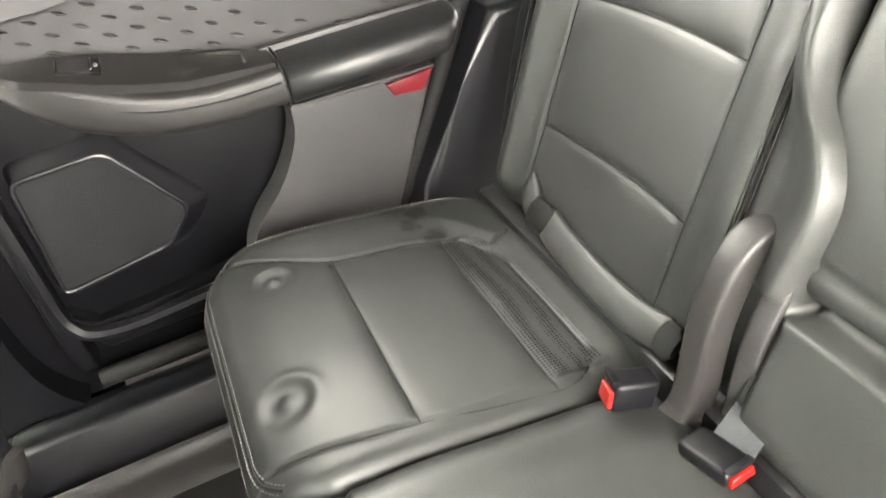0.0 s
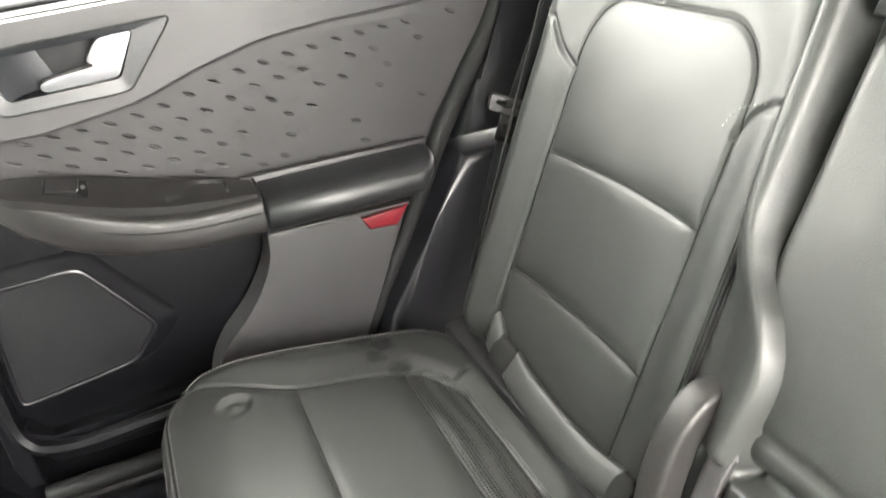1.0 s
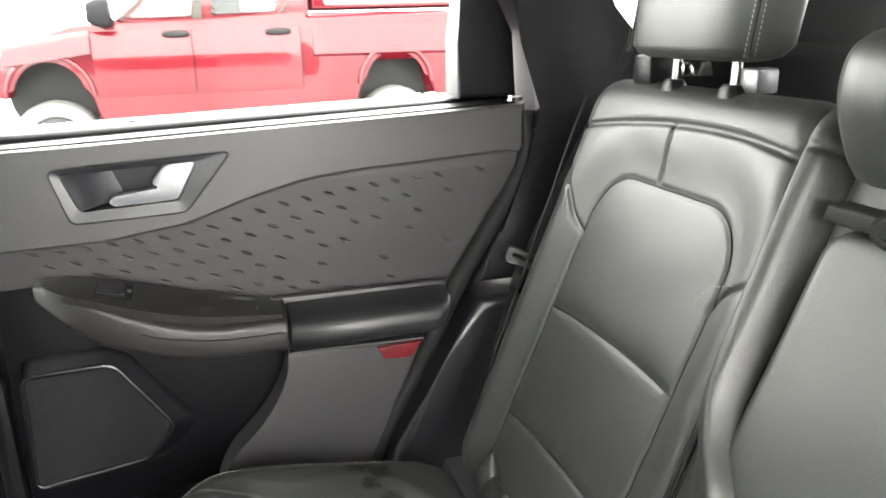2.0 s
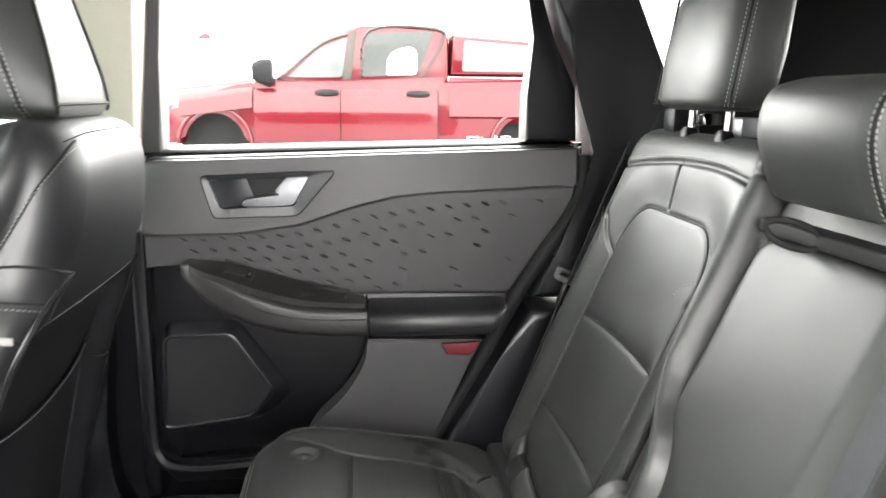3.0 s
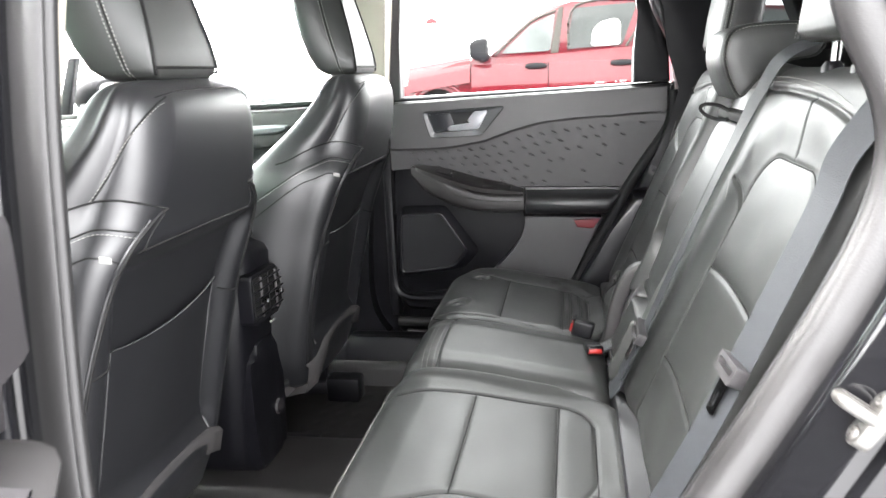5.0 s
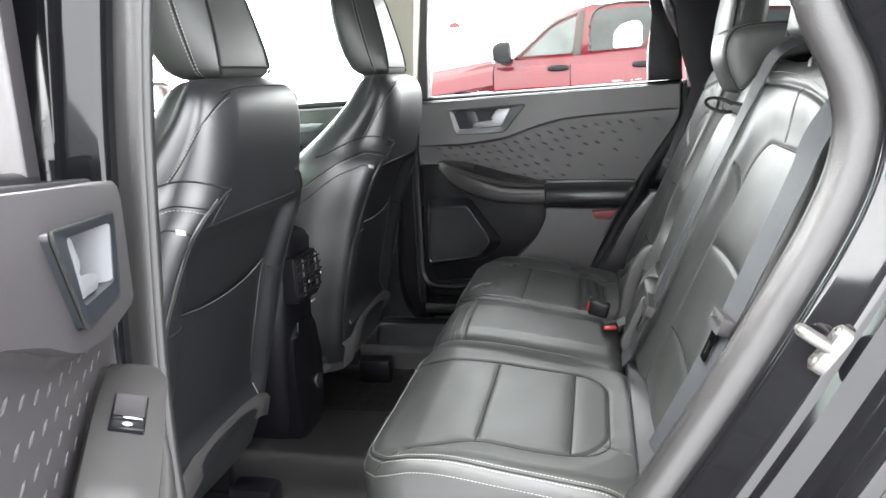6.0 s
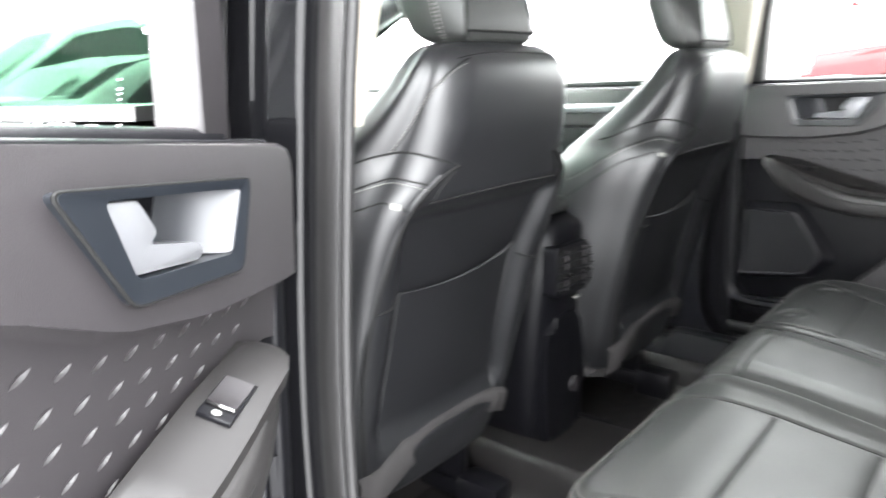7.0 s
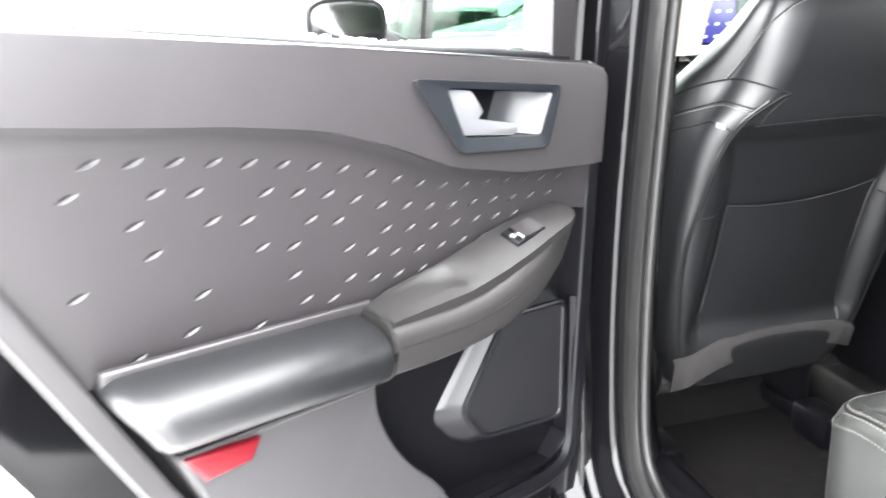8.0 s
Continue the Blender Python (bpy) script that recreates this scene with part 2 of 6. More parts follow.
GLASS_TINTED = tinted_pane("grey_tinted_glass", (0.76, 0.77, 0.76))
GLASS = clear_glass("clear_glass", (0.97, 0.98, 0.97))
GLASS_PRIVACY = clear_glass("dark_privacy_glass", (0.06, 0.065, 0.065))
GLASS_FRONT = clear_glass("green_tinted_windscreen_glass", (0.57, 0.64, 0.60))
GLASS_GREEN = clear_glass("green_tinted_glass", (0.10, 0.19, 0.135))


def damp_leather(name, base, spots):
    """The leather with a few dark damp marks of irregular outline."""
    m = base.copy()
    m.name = name
    t = m.node_tree
    b = t.nodes["Principled BSDF"]
    co = t.nodes.new("ShaderNodeTexCoord")
    ragged = t.nodes.new("ShaderNodeTexNoise")
    ragged.inputs["Scale"].default_value, ragged.inputs["Detail"].default_value = 70, 3
    t.links.new(co.outputs["Object"], ragged.inputs["Vector"])
    total = None
    for place, radius in spots:
        dist = t.nodes.new("ShaderNodeVectorMath")
        dist.operation = "DISTANCE"
        dist.inputs[1].default_value = place
        t.links.new(co.outputs["Object"], dist.inputs[0])
        rough = t.nodes.new("ShaderNodeMath")
        rough.operation = "MULTIPLY_ADD"
        rough.inputs[1].default_value, rough.inputs[2].default_value = 0.03, -0.015
        t.links.new(ragged.outputs["Fac"], rough.inputs[0])
        add = t.nodes.new("ShaderNodeMath")
        add.operation = "ADD"
        t.links.new(dist.outputs["Value"], add.inputs[0])
        t.links.new(rough.outputs[0], add.inputs[1])
        ramp = t.nodes.new("ShaderNodeMapRange")
        ramp.inputs["From Min"].default_value, ramp.inputs["From Max"].default_value = radius * .6, radius * 1.1
        ramp.inputs["To Min"].default_value, ramp.inputs["To Max"].default_value = 0.75, 0.0
        t.links.new(add.outputs[0], ramp.inputs["Value"])
        if total is None:
            total = ramp.outputs[0]
        else:
            mx = t.nodes.new("ShaderNodeMath")
            mx.operation = "MAXIMUM"
            t.links.new(total, mx.inputs[0])
            t.links.new(ramp.outputs[0], mx.inputs[1])
            total = mx.outputs[0]
    old = b.inputs["Base Color"].links[0].from_socket
    mix = t.nodes.new("ShaderNodeMix")
    mix.data_type = "RGBA"
    mix.inputs["B"].default_value = (.0025, .0025, .0025, 1)
    t.links.new(total, mix.inputs["Factor"])
    t.links.new(old, mix.inputs["A"])
    t.links.new(mix.outputs["Result"], b.inputs["Base Color"])
    spec = t.nodes.new("ShaderNodeMapRange")
    spec.inputs["To Min"].default_value, spec.inputs["To Max"].default_value = 0.31, 0.08
    t.links.new(total, spec.inputs["Value"])
    t.links.new(spec.outputs[0], b.inputs["Specular IOR Level"])
    return m


LEATHER_DAMP = damp_leather("black_leather_with_damp_marks", LEATHER, (((.588, .205, .340), .026), ((.562, .176, .343), .020), ((.538, .196, .345), .016), ((.505, .170, .338), .018), ((.472, .147, .331), .019)))


# leather with rows of fine holes
PERFORATED = LEATHER.copy()
PERFORATED.name = "perforated_black_leather"
pt = PERFORATED.node_tree
pb = pt.nodes["Principled BSDF"]
pv = pt.nodes.new("ShaderNodeTexVoronoi")
pv.inputs["Scale"].default_value, pv.inputs["Randomness"].default_value = 250, 0.1
pt.links.new(pt.nodes["Texture Coordinate"].outputs["Object"], pv.inputs["Vector"])
pm = pt.nodes.new("ShaderNodeMapRange")
pm.inputs["From Min"].default_value, pm.inputs["From Max"].default_value = 0.30, 0.42
pt.links.new(pv.outputs["Distance"], pm.inputs["Value"])
pmul = pt.nodes.new("ShaderNodeMix")
pmul.data_type = "RGBA"
pmul.inputs["A"].default_value = (0.001, 0.001, 0.001, 1)
pt.links.new(pm.outputs[0], pmul.inputs["Factor"])
pt.links.new(pb.inputs["Base Color"].links[0].from_socket, pmul.inputs["B"])
pt.links.new(pmul.outputs["Result"], pb.inputs["Base Color"])
ps = pt.nodes.new("ShaderNodeMath")
ps.operation = "MULTIPLY"
ps.inputs[1].default_value = 0.31
pt.links.new(pm.outputs[0], ps.inputs[0])
pt.links.new(ps.outputs[0], pb.inputs["Specular IOR Level"])
# ---- ground and car shell ----
SNOW = material("pale_wet_concrete_with_snow", (0.40, 0.40, 0.405), 0.75, grain=0.6, grain_size=8, stain=0.15, stain_size=0.6)
GROUND = -0.40
bm = bmesh.new()
bmesh.ops.create_grid(bm, x_segments=1, y_segments=1, size=600, matrix=Matrix.Translation((0, 0, GROUND)))
tagged(part("ground", bm, SNOW, smooth=False), "pale wet parking lot with thin snow", "ground", kind="structure")


def mirrored(p):
    return (2 * XC - p[0], *p[1:])


# floor pan, with the tunnel
tagged(part("floor", box(-0.74, 0.70, -1.1, 2.1, -0.10, -0.012, 0.01), CARPET), "charcoal carpeted car floor", "floor", kind="structure")
tagged(part("trim", box(XC - 0.11, XC + 0.11, 0.98, 2.0, -0.012, 0.10, 0.03, 4), CARPET), "charcoal carpeted tunnel on the car floor", "trim", kind="structure")

# door sills: stepped plastic scuff plates
def sill(side):
    sec = [(0.80, -0.10), (0.80, 0.05), (0.775, 0.085), (0.745, 0.112), (0.712, 0.131), (0.703, 0.1345), (0.694, 0.1345), (0.688, 0.1300), (0.666, 0.1325), (0.658, 0.1320), (0.651, 0.127), (0.640, 0.03), (0.62, -0.02), (0.62, -0.10)]
    def at(x, z, y):
        p = (x, y, z)
        return V(p) if side > 0 else V(mirrored(p))
    rows = [(y, 0) for y in np.linspace(.12, .805, 12)] + [(.820, .002), (.830, .007), (.836, .016), (.840, .028), (.850, .032)] + [(y, .033) for y in np.linspace(.88, 1.9, 10)]
    return loft([[at(x, min(z, z - drop if z > .06 else z), y) for x, z in sec] for y, drop in rows])

tagged(part("sill_right", sill(1), PLASTIC_BLACK, angle=50), "black plastic door sill with rounded step", "sill", kind="structure")
tagged(part("sill_left", sill(-1), PLASTIC_BLACK, angle=50), "black plastic door sill with rounded step", "sill", kind="structure")

# kick panel at the foot of the right B pillar
tagged(part("pillar_right", prism([(p.x, p.y) for p in smooth_line([V(p) for p in ((.715, .122, 0), (.745, .165, 0), (.764, .225, 0), (.768, .33, 0), (.752, .526, 0), (.742, .66, 0), (.728, .83, 0), (.825, .83, 0), (.845, .65, 0), (.87, .5, 0), (.93, .3, 0), (1.0, .16, 0), (1.0, .122, 0))], 6)], .80, .715, .012, 4), PLASTIC_BLACK),
       "black plastic middle pillar trim", "pillar", kind="structure")



def pillar_upper(poly, x_in, x_out, low):
    """Upper pillar trim, leaning in towards the roof."""
    bm = prism(poly, x_out, x_in, .008)
    for v in bm.verts:
        v.co.x -= math.copysign(.16, x_in) * (v.co.z - low)
    return bm


tagged(part("pillar_right_upper", pillar_upper([(.690, .828), (.650, 1.24), (.80, 1.24), (.860, .828)], .730, .81, .828), PILLAR_TRIM), "light beige plastic upper pillar trim", "pillar", kind="structure")
tagged(part("trim_pillar_right_rear", prism([(.692, .10), (.692, .86), (.76, .86), (.84, .10)], .86, .768, .006), PLASTIC_BLACK), "black plastic middle pillar cover", "trim", kind="structure")
tagged(part("rocker_right", prism([(.77, -.20), (.90, -.18), (.885, .06), (.80, .155), (.77, .10)], .10, 1.95, 0, axis="y"), PAINT), "black painted body sill", "sill", kind="structure")
# right rear corner: lower wheel-arch trim with its ledge, and the pillar trim above
edge = [(-.128, .85), (-.128, .75), (-.066, .652), (-.012, .567), (.046, .454), (.125, .318), (.15, .22)]
low = [(-.018, .556), (.046, .454), (.125, .318), (.16, .20), (-.05, .20), (-.12, .40), (-.15, .556)]
tagged(part("wall_right_lower", prism(low, .80, .652, .018, 4), SURROUND), "dark grey plastic wheel arch trim", "trim", kind="structure")
up = [(-.020, .568), (-.068, .652), (-.130, .75), (-.131, .846), (-.118, .95), (-.066, 1.05), (-.045, 1.13), (-.01, 1.24), (-.155, 1.24), (-.198, 1.12), (-.238, .985), (-.275, .945), (-.36, .935), (-.36, .568)]
tagged(part("wall_right_upper", prism(up, .80, .685, .02, 4), PLASTIC_BLACK), "dark grey plastic rear pillar trim", "trim", kind="structure")
# the dark rubber seal round the right door
seal = [(.68, .165), (.30, .165), (.20, .20), (.135, .318), (.058, .454), (0, .567), (-.053, .652), (-.114, .752), (-.117, .84)]
tagged(part("trim_seal_right", tube([V((.712, y, z)) for y, z in (p[:2] for p in smooth_line([V((a, b, 0)) for a, b in seal], 6))], 0.0155, 10, up=(1, 0, 0)), SEAM), "black rubber door seal", "seal", kind="structure")
wq = part("window_quarter", prism([(-.33, .84), (-.27, .93), (-.20, 1.12), (-.16, 1.24), (-.30, 1.24), (-.42, 1.05), (-.48, .90), (-.50, .84)], .82, .816, 0), GLASS_PRIVACY)
tagged(wq, "small dark tinted rear quarter window", "window", kind="structure")
tagged(part("window_quarter_left", prism([(-.20, .84), (-.16, 1.24), (-.30, 1.24), (-.42, 1.05), (-.48, .90), (-.50, .84)], -.84, -.844, 0), GLASS_PRIVACY), "small dark tinted rear quarter window", "window", kind="structure")
tagged(part("wall_rear_right", box(.66, .80, -1.15, -.30, -.02, .93, .03, 3), CARGO), "black plastic cargo side trim", "wall", kind="structure")
tagged(part("wall_rear_left", box(-.84, -.70, -1.15, -.30, -.02, .83, .03, 3), CARGO), "black plastic cargo side trim", "wall", kind="structure")
tagged(part("pillar_rear_right", prism([(-.50, .82), (-.44, 1.0), (-.33, 1.24), (-1.0, 1.24), (-1.15, .82)], .82, .72, .02), CARGO), "black rear pillar trim", "pillar", kind="structure")
tagged(part("pillar_rear_left", prism([(-.50, .82), (-.44, 1.0), (-.33, 1.24), (-1.0, 1.24), (-1.15, .82)], -.86, -.76, .02), CARGO), "black rear pillar trim", "pillar", kind="structure")
tagged(part("wall_tailgate", prism([(-.74, -.05), (.70, -.05), (.70, .86), (-.74, .86)], -1.20, -1.14, .02, axis="y"), CARGO), "black plastic tailgate trim", "tailgate", kind="structure")
bm = prism([(-.60, .88), (.56, .88), (.48, 1.20), (-.52, 1.20)], -1.16, -1.15, 0, axis="y")
wr = part("window_rear", bm, GLASS_PRIVACY)
tagged(wr, "dark tinted rear window", "window", kind="structure")

# roof and lining
def lining(y0, y1, cols):
    """A strip of the roof lining between two cross sections, over some of its columns."""
    ys = [p[0] for p in ROOF]
    def sec(y):
        z = float(np.interp(y, ys, [p[1] for p in ROOF]))
        return [V((XC + w, y, z - dz)) for w, dz in cols] + [V((XC + w, y, z - dz + .05)) for w, dz in reversed(cols)]
    return loft([sec(y) for y in np.linspace(y0, y1, 12)])

ROOF = ((-1.2, 1.20), (-.6, 1.25), (.2, 1.27), (.9, 1.26), (1.44, 1.22))
full = ((-.72, .05), (-.60, .012), (-.42, 0), (0, -.004), (.42, 0), (.60, .012), (.72, .05))
tagged(part("ceiling", lining(-1.2, 1.44, full), LINER), "light grey cloth roof lining", "ceiling", kind="structure")
for nm, sx in (("right", 1), ("left", -1)):
    rail = smooth_line([V((XC + sx * w, y, z)) for w, y, z in ((.70, -1.1, 1.15), (.73, -.4, 1.21), (.735, .3, 1.23), (.725, .9, 1.225), (.715, 1.4, 1.215), (.705, 1.86, 1.12), (.69, 2.42, .83))], 6)
    tagged(part("trim_roof_rail_" + nm, tube(rail, 0.042, 10, flat=0.9), PLASTIC_BLACK), "black roof rail above the doors", "rail", kind="structure")
# windscreen
ws = [V((XC + sx * w, y, z)) for sx, w, y, z in ((-1, .67, 2.42, .82), (1, .67, 2.42, .82), (1, .63, 1.42, 1.21), (-1, .63, 1.42, 1.21))]
bm = loft([ws, [p + V((0, .004, .004)) for p in ws]])
wf = part("window_front", bm, GLASS_FRONT, smooth=False)
tagged(wf, "green-tinted windscreen", "window", kind="structure")

# left body side: painted frame of the open doorway with its soft seal
rear_edge = [(-.01, 1.20), (-.035, 1.08), (-.055, .955), (-.092, .872), (-.098, .815), (-.078, .745), (-.028, .640), (.022, .545), (.090, .425), (.165, .300), (.225, .215), (.30, .160), (.40, .140), (.56, .140), (.625, .160), (.655, .215), (.668, .32), (.672, .45), (.668, .58), (.655, .75), (.640, .90), (.615, 1.05), (.575, 1.16)]
loop = [V((0, y, z)) for y, z in (p[1:] for p in smooth_line([V((0, a, b)) for a, b in rear_edge], 6))]


def band(loop, rows, bm=None):
    """A painted reveal: for each row (x, outward offset in the door's plane) a copy of the loop."""
    bm = bm or bmesh.new()
    c = V((0, .28, .65))
    strips = []
    for x, off in rows:
        s = []
        for i, p in enumerate(loop):
            t = (loop[min(i + 1, len(loop) - 1)] - loop[max(i - 1, 0)]).normalized()
            n = V((0, t.z, -t.y))
            if n.dot(p - c) < 0:
                n = -n
            q = p + n * off
            s.append(bm.verts.new((x, q.y, q.z)))
        strips.append(s)
    for a, b in zip(strips, strips[1:]):
        for i in range(len(a) - 1):
            bm.faces.new((a[i], a[i + 1], b[i + 1], b[i]))
    return bm

body = tagged(new("wall_left"), "black painted body side round the open rear doorway", "car body", kind="structure")
part("jamb", band(loop, [(-.70, .10), (-.78, .030), (-.800, .030), (-.818, .028), (-.828, .034), (-.832, .052), (-.842, .058), (-.846, .075), (-.856, .080), (-.860, .104), (-.872, .108), (-.898, .112), (-.910, .118), (-.915, .128), (-.916, .140)]), PAINT, body, angle=50)
part("seal", band(loop, [(-.766, .018), (-.768, .004), (-.775, -.004), (-.782, -.002), (-.785, .006), (-.788, .003), (-.794, -.001), (-.799, .005), (-.801, .016), (-.801, .030)]), RUBBER, body, "grey-black soft rubber seal", angle=80)
part("inner_trim", band(loop, [(-.69, .12), (-.73, .075), (-.752, .035), (-.766, .018)]), PLASTIC_BLACK, body, angle=70)
# lower sheet behind the rear edge: wheel arch and quarter panel
def beside(p, q, off):
    """A point of the doorway's outline moved outwards by off; q is the next one."""
    t = (q - p).normalized()
    n = V((0, t.z, -t.y))
    n = n if n.dot(p - V((0, .28, .65))) > 0 else -n
    return (p.y + n.y * off, p.z + n.z * off)


front_line = [beside(loop[i], loop[i + 2], .136) for i in range(2, 66, 3)]
quarter = [(-.20, 1.25), (-1.3, 1.05), (-1.35, .55), (-1.25, .1), (-.72, .05), (-.66, .24), (-.50, .36), (-.30, .40), (-.12, .34), (0, .22), (.06, .06), (.08, -.05)] + [p for p in front_line[::-1] if p[1] > .0]
part("quarter_panel", prism(quarter, -.86, -.9165, .004), PAINT, body)
part("rocker", prism([(-.84, -.20), (-.92, -.18), (-.915, .02), (-.86, .06), (-.80, .05), (-.80, -.18)], .10, 1.95, 0, axis="y"), PAINT, body)
# striker
st = thing("door_striker", "zinc door striker bolted to the black jamb", "striker")
EJ, NJ = V((0, -.55, .835)), V((0, .835, .55))          # along the jamb, and into the opening
SO = V((-.853, -.082, .632))


def striker_at(e, x, n):
    return SO + .8 * (EJ * e + V((x, 0, 0)) + NJ * n)


pl = [(.020 + .013 * math.cos(a), .013 * math.sin(a)) for a in np.linspace(-math.pi / 2, math.pi / 2, 9)] + [(-.020 + .013 * math.cos(a), .013 * math.sin(a)) for a in np.linspace(math.pi / 2, 1.5 * math.pi, 9)]
part("plate", loft([[striker_at(e * f, x * f, n) for e, x in pl] for n, f in ((-.012, 1), (.002, 1), (.0035, .94))]), STEEL, st, angle=50)
for sg in (-1, 1):
    bolt = [[striker_at(sg * .021 + r * math.cos(a), r * math.sin(a), n) for a in np.linspace(0, 2 * math.pi, 17)[:-1]] for n, r in ((.002, .0085), (.005, .008), (.0065, .006), (.0065, .0035), (.004, .003))]
    part("bolt", loft(bolt), STEEL, st, "domed bolt with a star socket", angle=50)
part("loop", tube(smooth_line([striker_at(*p) for p in ((.002, -.009, 0), (.002, -.009, .026), (.002, -.005, .036), (.002, .005, .036), (.002, .009, .026), (.002, .009, 0))], 5), .0058, 10, up=(0, -.55, .835)), STEEL, st, "thick bent steel loop")

# left B pillar: painted post outside, plastic trim inside
tagged(part("pillar_left", prism([(.775, .10), (.79, .40), (.79, .60), (.769, .815), (.868, .815), (.88, .6), (.90, .4), (.94, .12)], -.715, -.80, .012), PLASTIC_BLACK), "black middle pillar trim with seat belt cover", "pillar", kind="structure")
tagged(part("pillar_left_upper", pillar_upper([(.716, .812), (.668, 1.24), (.80, 1.24), (.868, .812)], -.686, -.80, .812), PILLAR_TRIM), "light beige plastic upper pillar trim", "pillar", kind="structure")
tagged(part("pillar_left_outer", prism([(.70, -.02), (.735, .40), (.735, .60), (.71, .85), (.66, 1.20), (.74, 1.20), (.80, .85), (.84, .6), (.84, .3), (.84, -.02)], -.80, -.862, .01), PAINT), "black painted middle pillar", "pillar", kind="structure")
# ---- doors ----
def dimple_top(y):
    """Height of the soft edge above the dimpled panel."""
    return float(np.interp(y, [-.12, -.03, .05, .146, .239, .321, .401, .513, .72], [.787, .783, .778, .774, .765, .744, .716, .700, .697]))


def dimple_low(y):
    return float(np.interp(y, [-.12, .02, .275, .425, .513, .60, .66, .72], [.566, .566, .566, .570, .612, .642, .640, .630]))


def first_row(y):
    """Height of the uppermost row of dents."""
    return float(np.interp(y, [-.05, .05, .12, .19, .26, .30, .33, .365, .40, .44, .52, .62], [.754, .749, .744, .736, .7265, .718, .709, .700, .693, .689, .686, .683]))


def dimple_places():
    """Rows of dents that run below the soft edge and thin out towards the rear."""
    rows = ((-.040, 20, (1,), .0, .0), (-.023, 19, (0, 2, 5), .0265, .0215), (-.042, 18, (0, 1, 2, 4, 7, 10), .053, .0425), (-.027, 16, (0, 1, 2, 4, 5, 8), .080, .066))
    out = []
    for start, count, skip, drop, drop_end in rows:
        for k in range(count):
            y = start + .0344 * k - (.008 * float(step01(np.array(k), 8, 11)) if drop > .05 else 0)
            if k not in skip:
                sag = .0045 * math.exp(-((y - .31) / .04) ** 2) if drop else 0
                out.append((y, first_row(y) - sag - drop - (drop_end - drop) * min(1, max(0, (y - .33) / .12))))
    out += [(.013, .641), (.119, .622), (.216, .622), (.284, .606), (.317, .600), (.350, .598), (.385, .598), (.419, .598)]
    out += [(.108, .588), (.176, .577), (.230, .593), (.263, .587), (.332, .579), (.367, .581), (.404, .583), (.058, .574)]
    return out


def make_door(name, label, M, window_glass):
    """A rear door, made shut on the right side of the car and brought to its place by M."""
    d = tagged(new(name), label, "car door", kind="structure")

    def put(nm, bm, mat, lab="", parent=None, **k):
        bmesh.ops.transform(bm, matrix=M, verts=bm.verts)
        return part(nm, bm, mat, parent or d, lab, **k)

    rear = [(-.105, .78), (-.100, .75), (-.038, .653), (.014, .567), (.072, .454), (.15, .318), (.20, .215)]
    # painted shell behind the trim
    shell = [(.70, .84), (-.118, .862), (-.118, .75), (-.05, .64), (.06, .44), (.14, .30), (.19, .18), (.26, .10), (.68, .10), (.715, .14), (.72, .5)]
    put("shell", prism(shell, .875, .768, .015), PLASTIC_BLACK, "black painted door shell")
    flange = [(.70, .79), (-.14, .81), (-.19, .76), (-.13, .62), (-.02, .42), (.06, .26), (.11, .12), (.20, .05), (.68, .05), (.72, .12)]
    put("outer_skin", prism(flange, .90, .828, .012), PAINT, "glossy black outer skin")
    put("edge_seal", tube([V((.742, y, z)) for y, z in (p[:2] for p in smooth_line([V((*q, 0)) for q in ((-.116, .86), (-.115, .752), (-.052, .645), (.060, .442), (.138, .308), (.188, .19), (.26, .12), (.66, .12))], 5))], .010, 8, up=(1, 0, 0)), RUBBER, "black rubber edge seal")
    put("edge_strip", prism([(-.107, .85), (-.103, .75), (-.040, .652), (.070, .452), (.149, .314), (.20, .20), (.185, .19), (.132, .305), (.054, .44), (-.056, .645), (-.118, .752), (-.119, .855)], .76, .712, .006), PLASTIC)
    # upper pad, rolled over at the window
    top = [(.680, .795), (.677, .812), (.668, .822), (.650, .827), (.45, .833), (.2, .842), (-.104, .853), (-.107, .785)] + [(y, dimple_top(y)) for y in np.linspace(-.10, .678, 30)]
    bm = prism(top, .77, .692, .029, 8)
    # the recess of the handle is cut through the front face
    face = max((f for f in bm.faces if f.normal.x < -.9 or f.normal.x > .9 and f.calc_center_median().x < .70), key=lambda f: f.calc_area() if f.calc_center_median().x < .70 else 0)
    rim_edges = list(face.edges)
    bmesh.ops.delete(bm, geom=[face], context="FACES_ONLY")
    cut = [bm.verts.new((.692, y, z)) for y, z in smooth_corner([(.5595, .7945), (.3835, .8025), (.4115, .7475), (.5405, .7425)], .008)]
    loop_e = [bm.edges.new((cut[i], cut[(i + 1) % len(cut)])) for i in range(len(cut))]
    bmesh.ops.triangle_fill(bm, use_beauty=True, edges=rim_edges + loop_e)
    up = put("upper_trim", bm, PLASTIC, angle=60)
    put("window_sill", prism([(.665, .818), (-.104, .846), (-.104, .856), (.665, .829)], .78, .715, .010, 4), PLASTIC_BLACK)
    put("window_seal", prism([(.680, .822), (-.104, .849), (-.104, .8605), (.680, .8345)], .81, .777, .004), RUBBER, "black window seal")
    # dimpled panel, a sheet with real dents
    bm = bmesh.new()
    ny, nz = 900, 270
    P = dimple_places()
    Y = np.linspace(-.112, .680, ny)
    grid = []
    ys = np.repeat(Y[:, None], nz, 1)
    f = np.linspace(-.02, 1.02, nz)[None, :]
    lo = np.array([max(dimple_low(y), float(np.interp(y, [-.112, -.100, -.038, .014], [.772, .752, .655, .566]))) for y in Y])[:, None] - .004
    hi = np.array([dimple_top(y) for y in Y])[:, None] + .010
    zs = lo + (hi - lo) * f
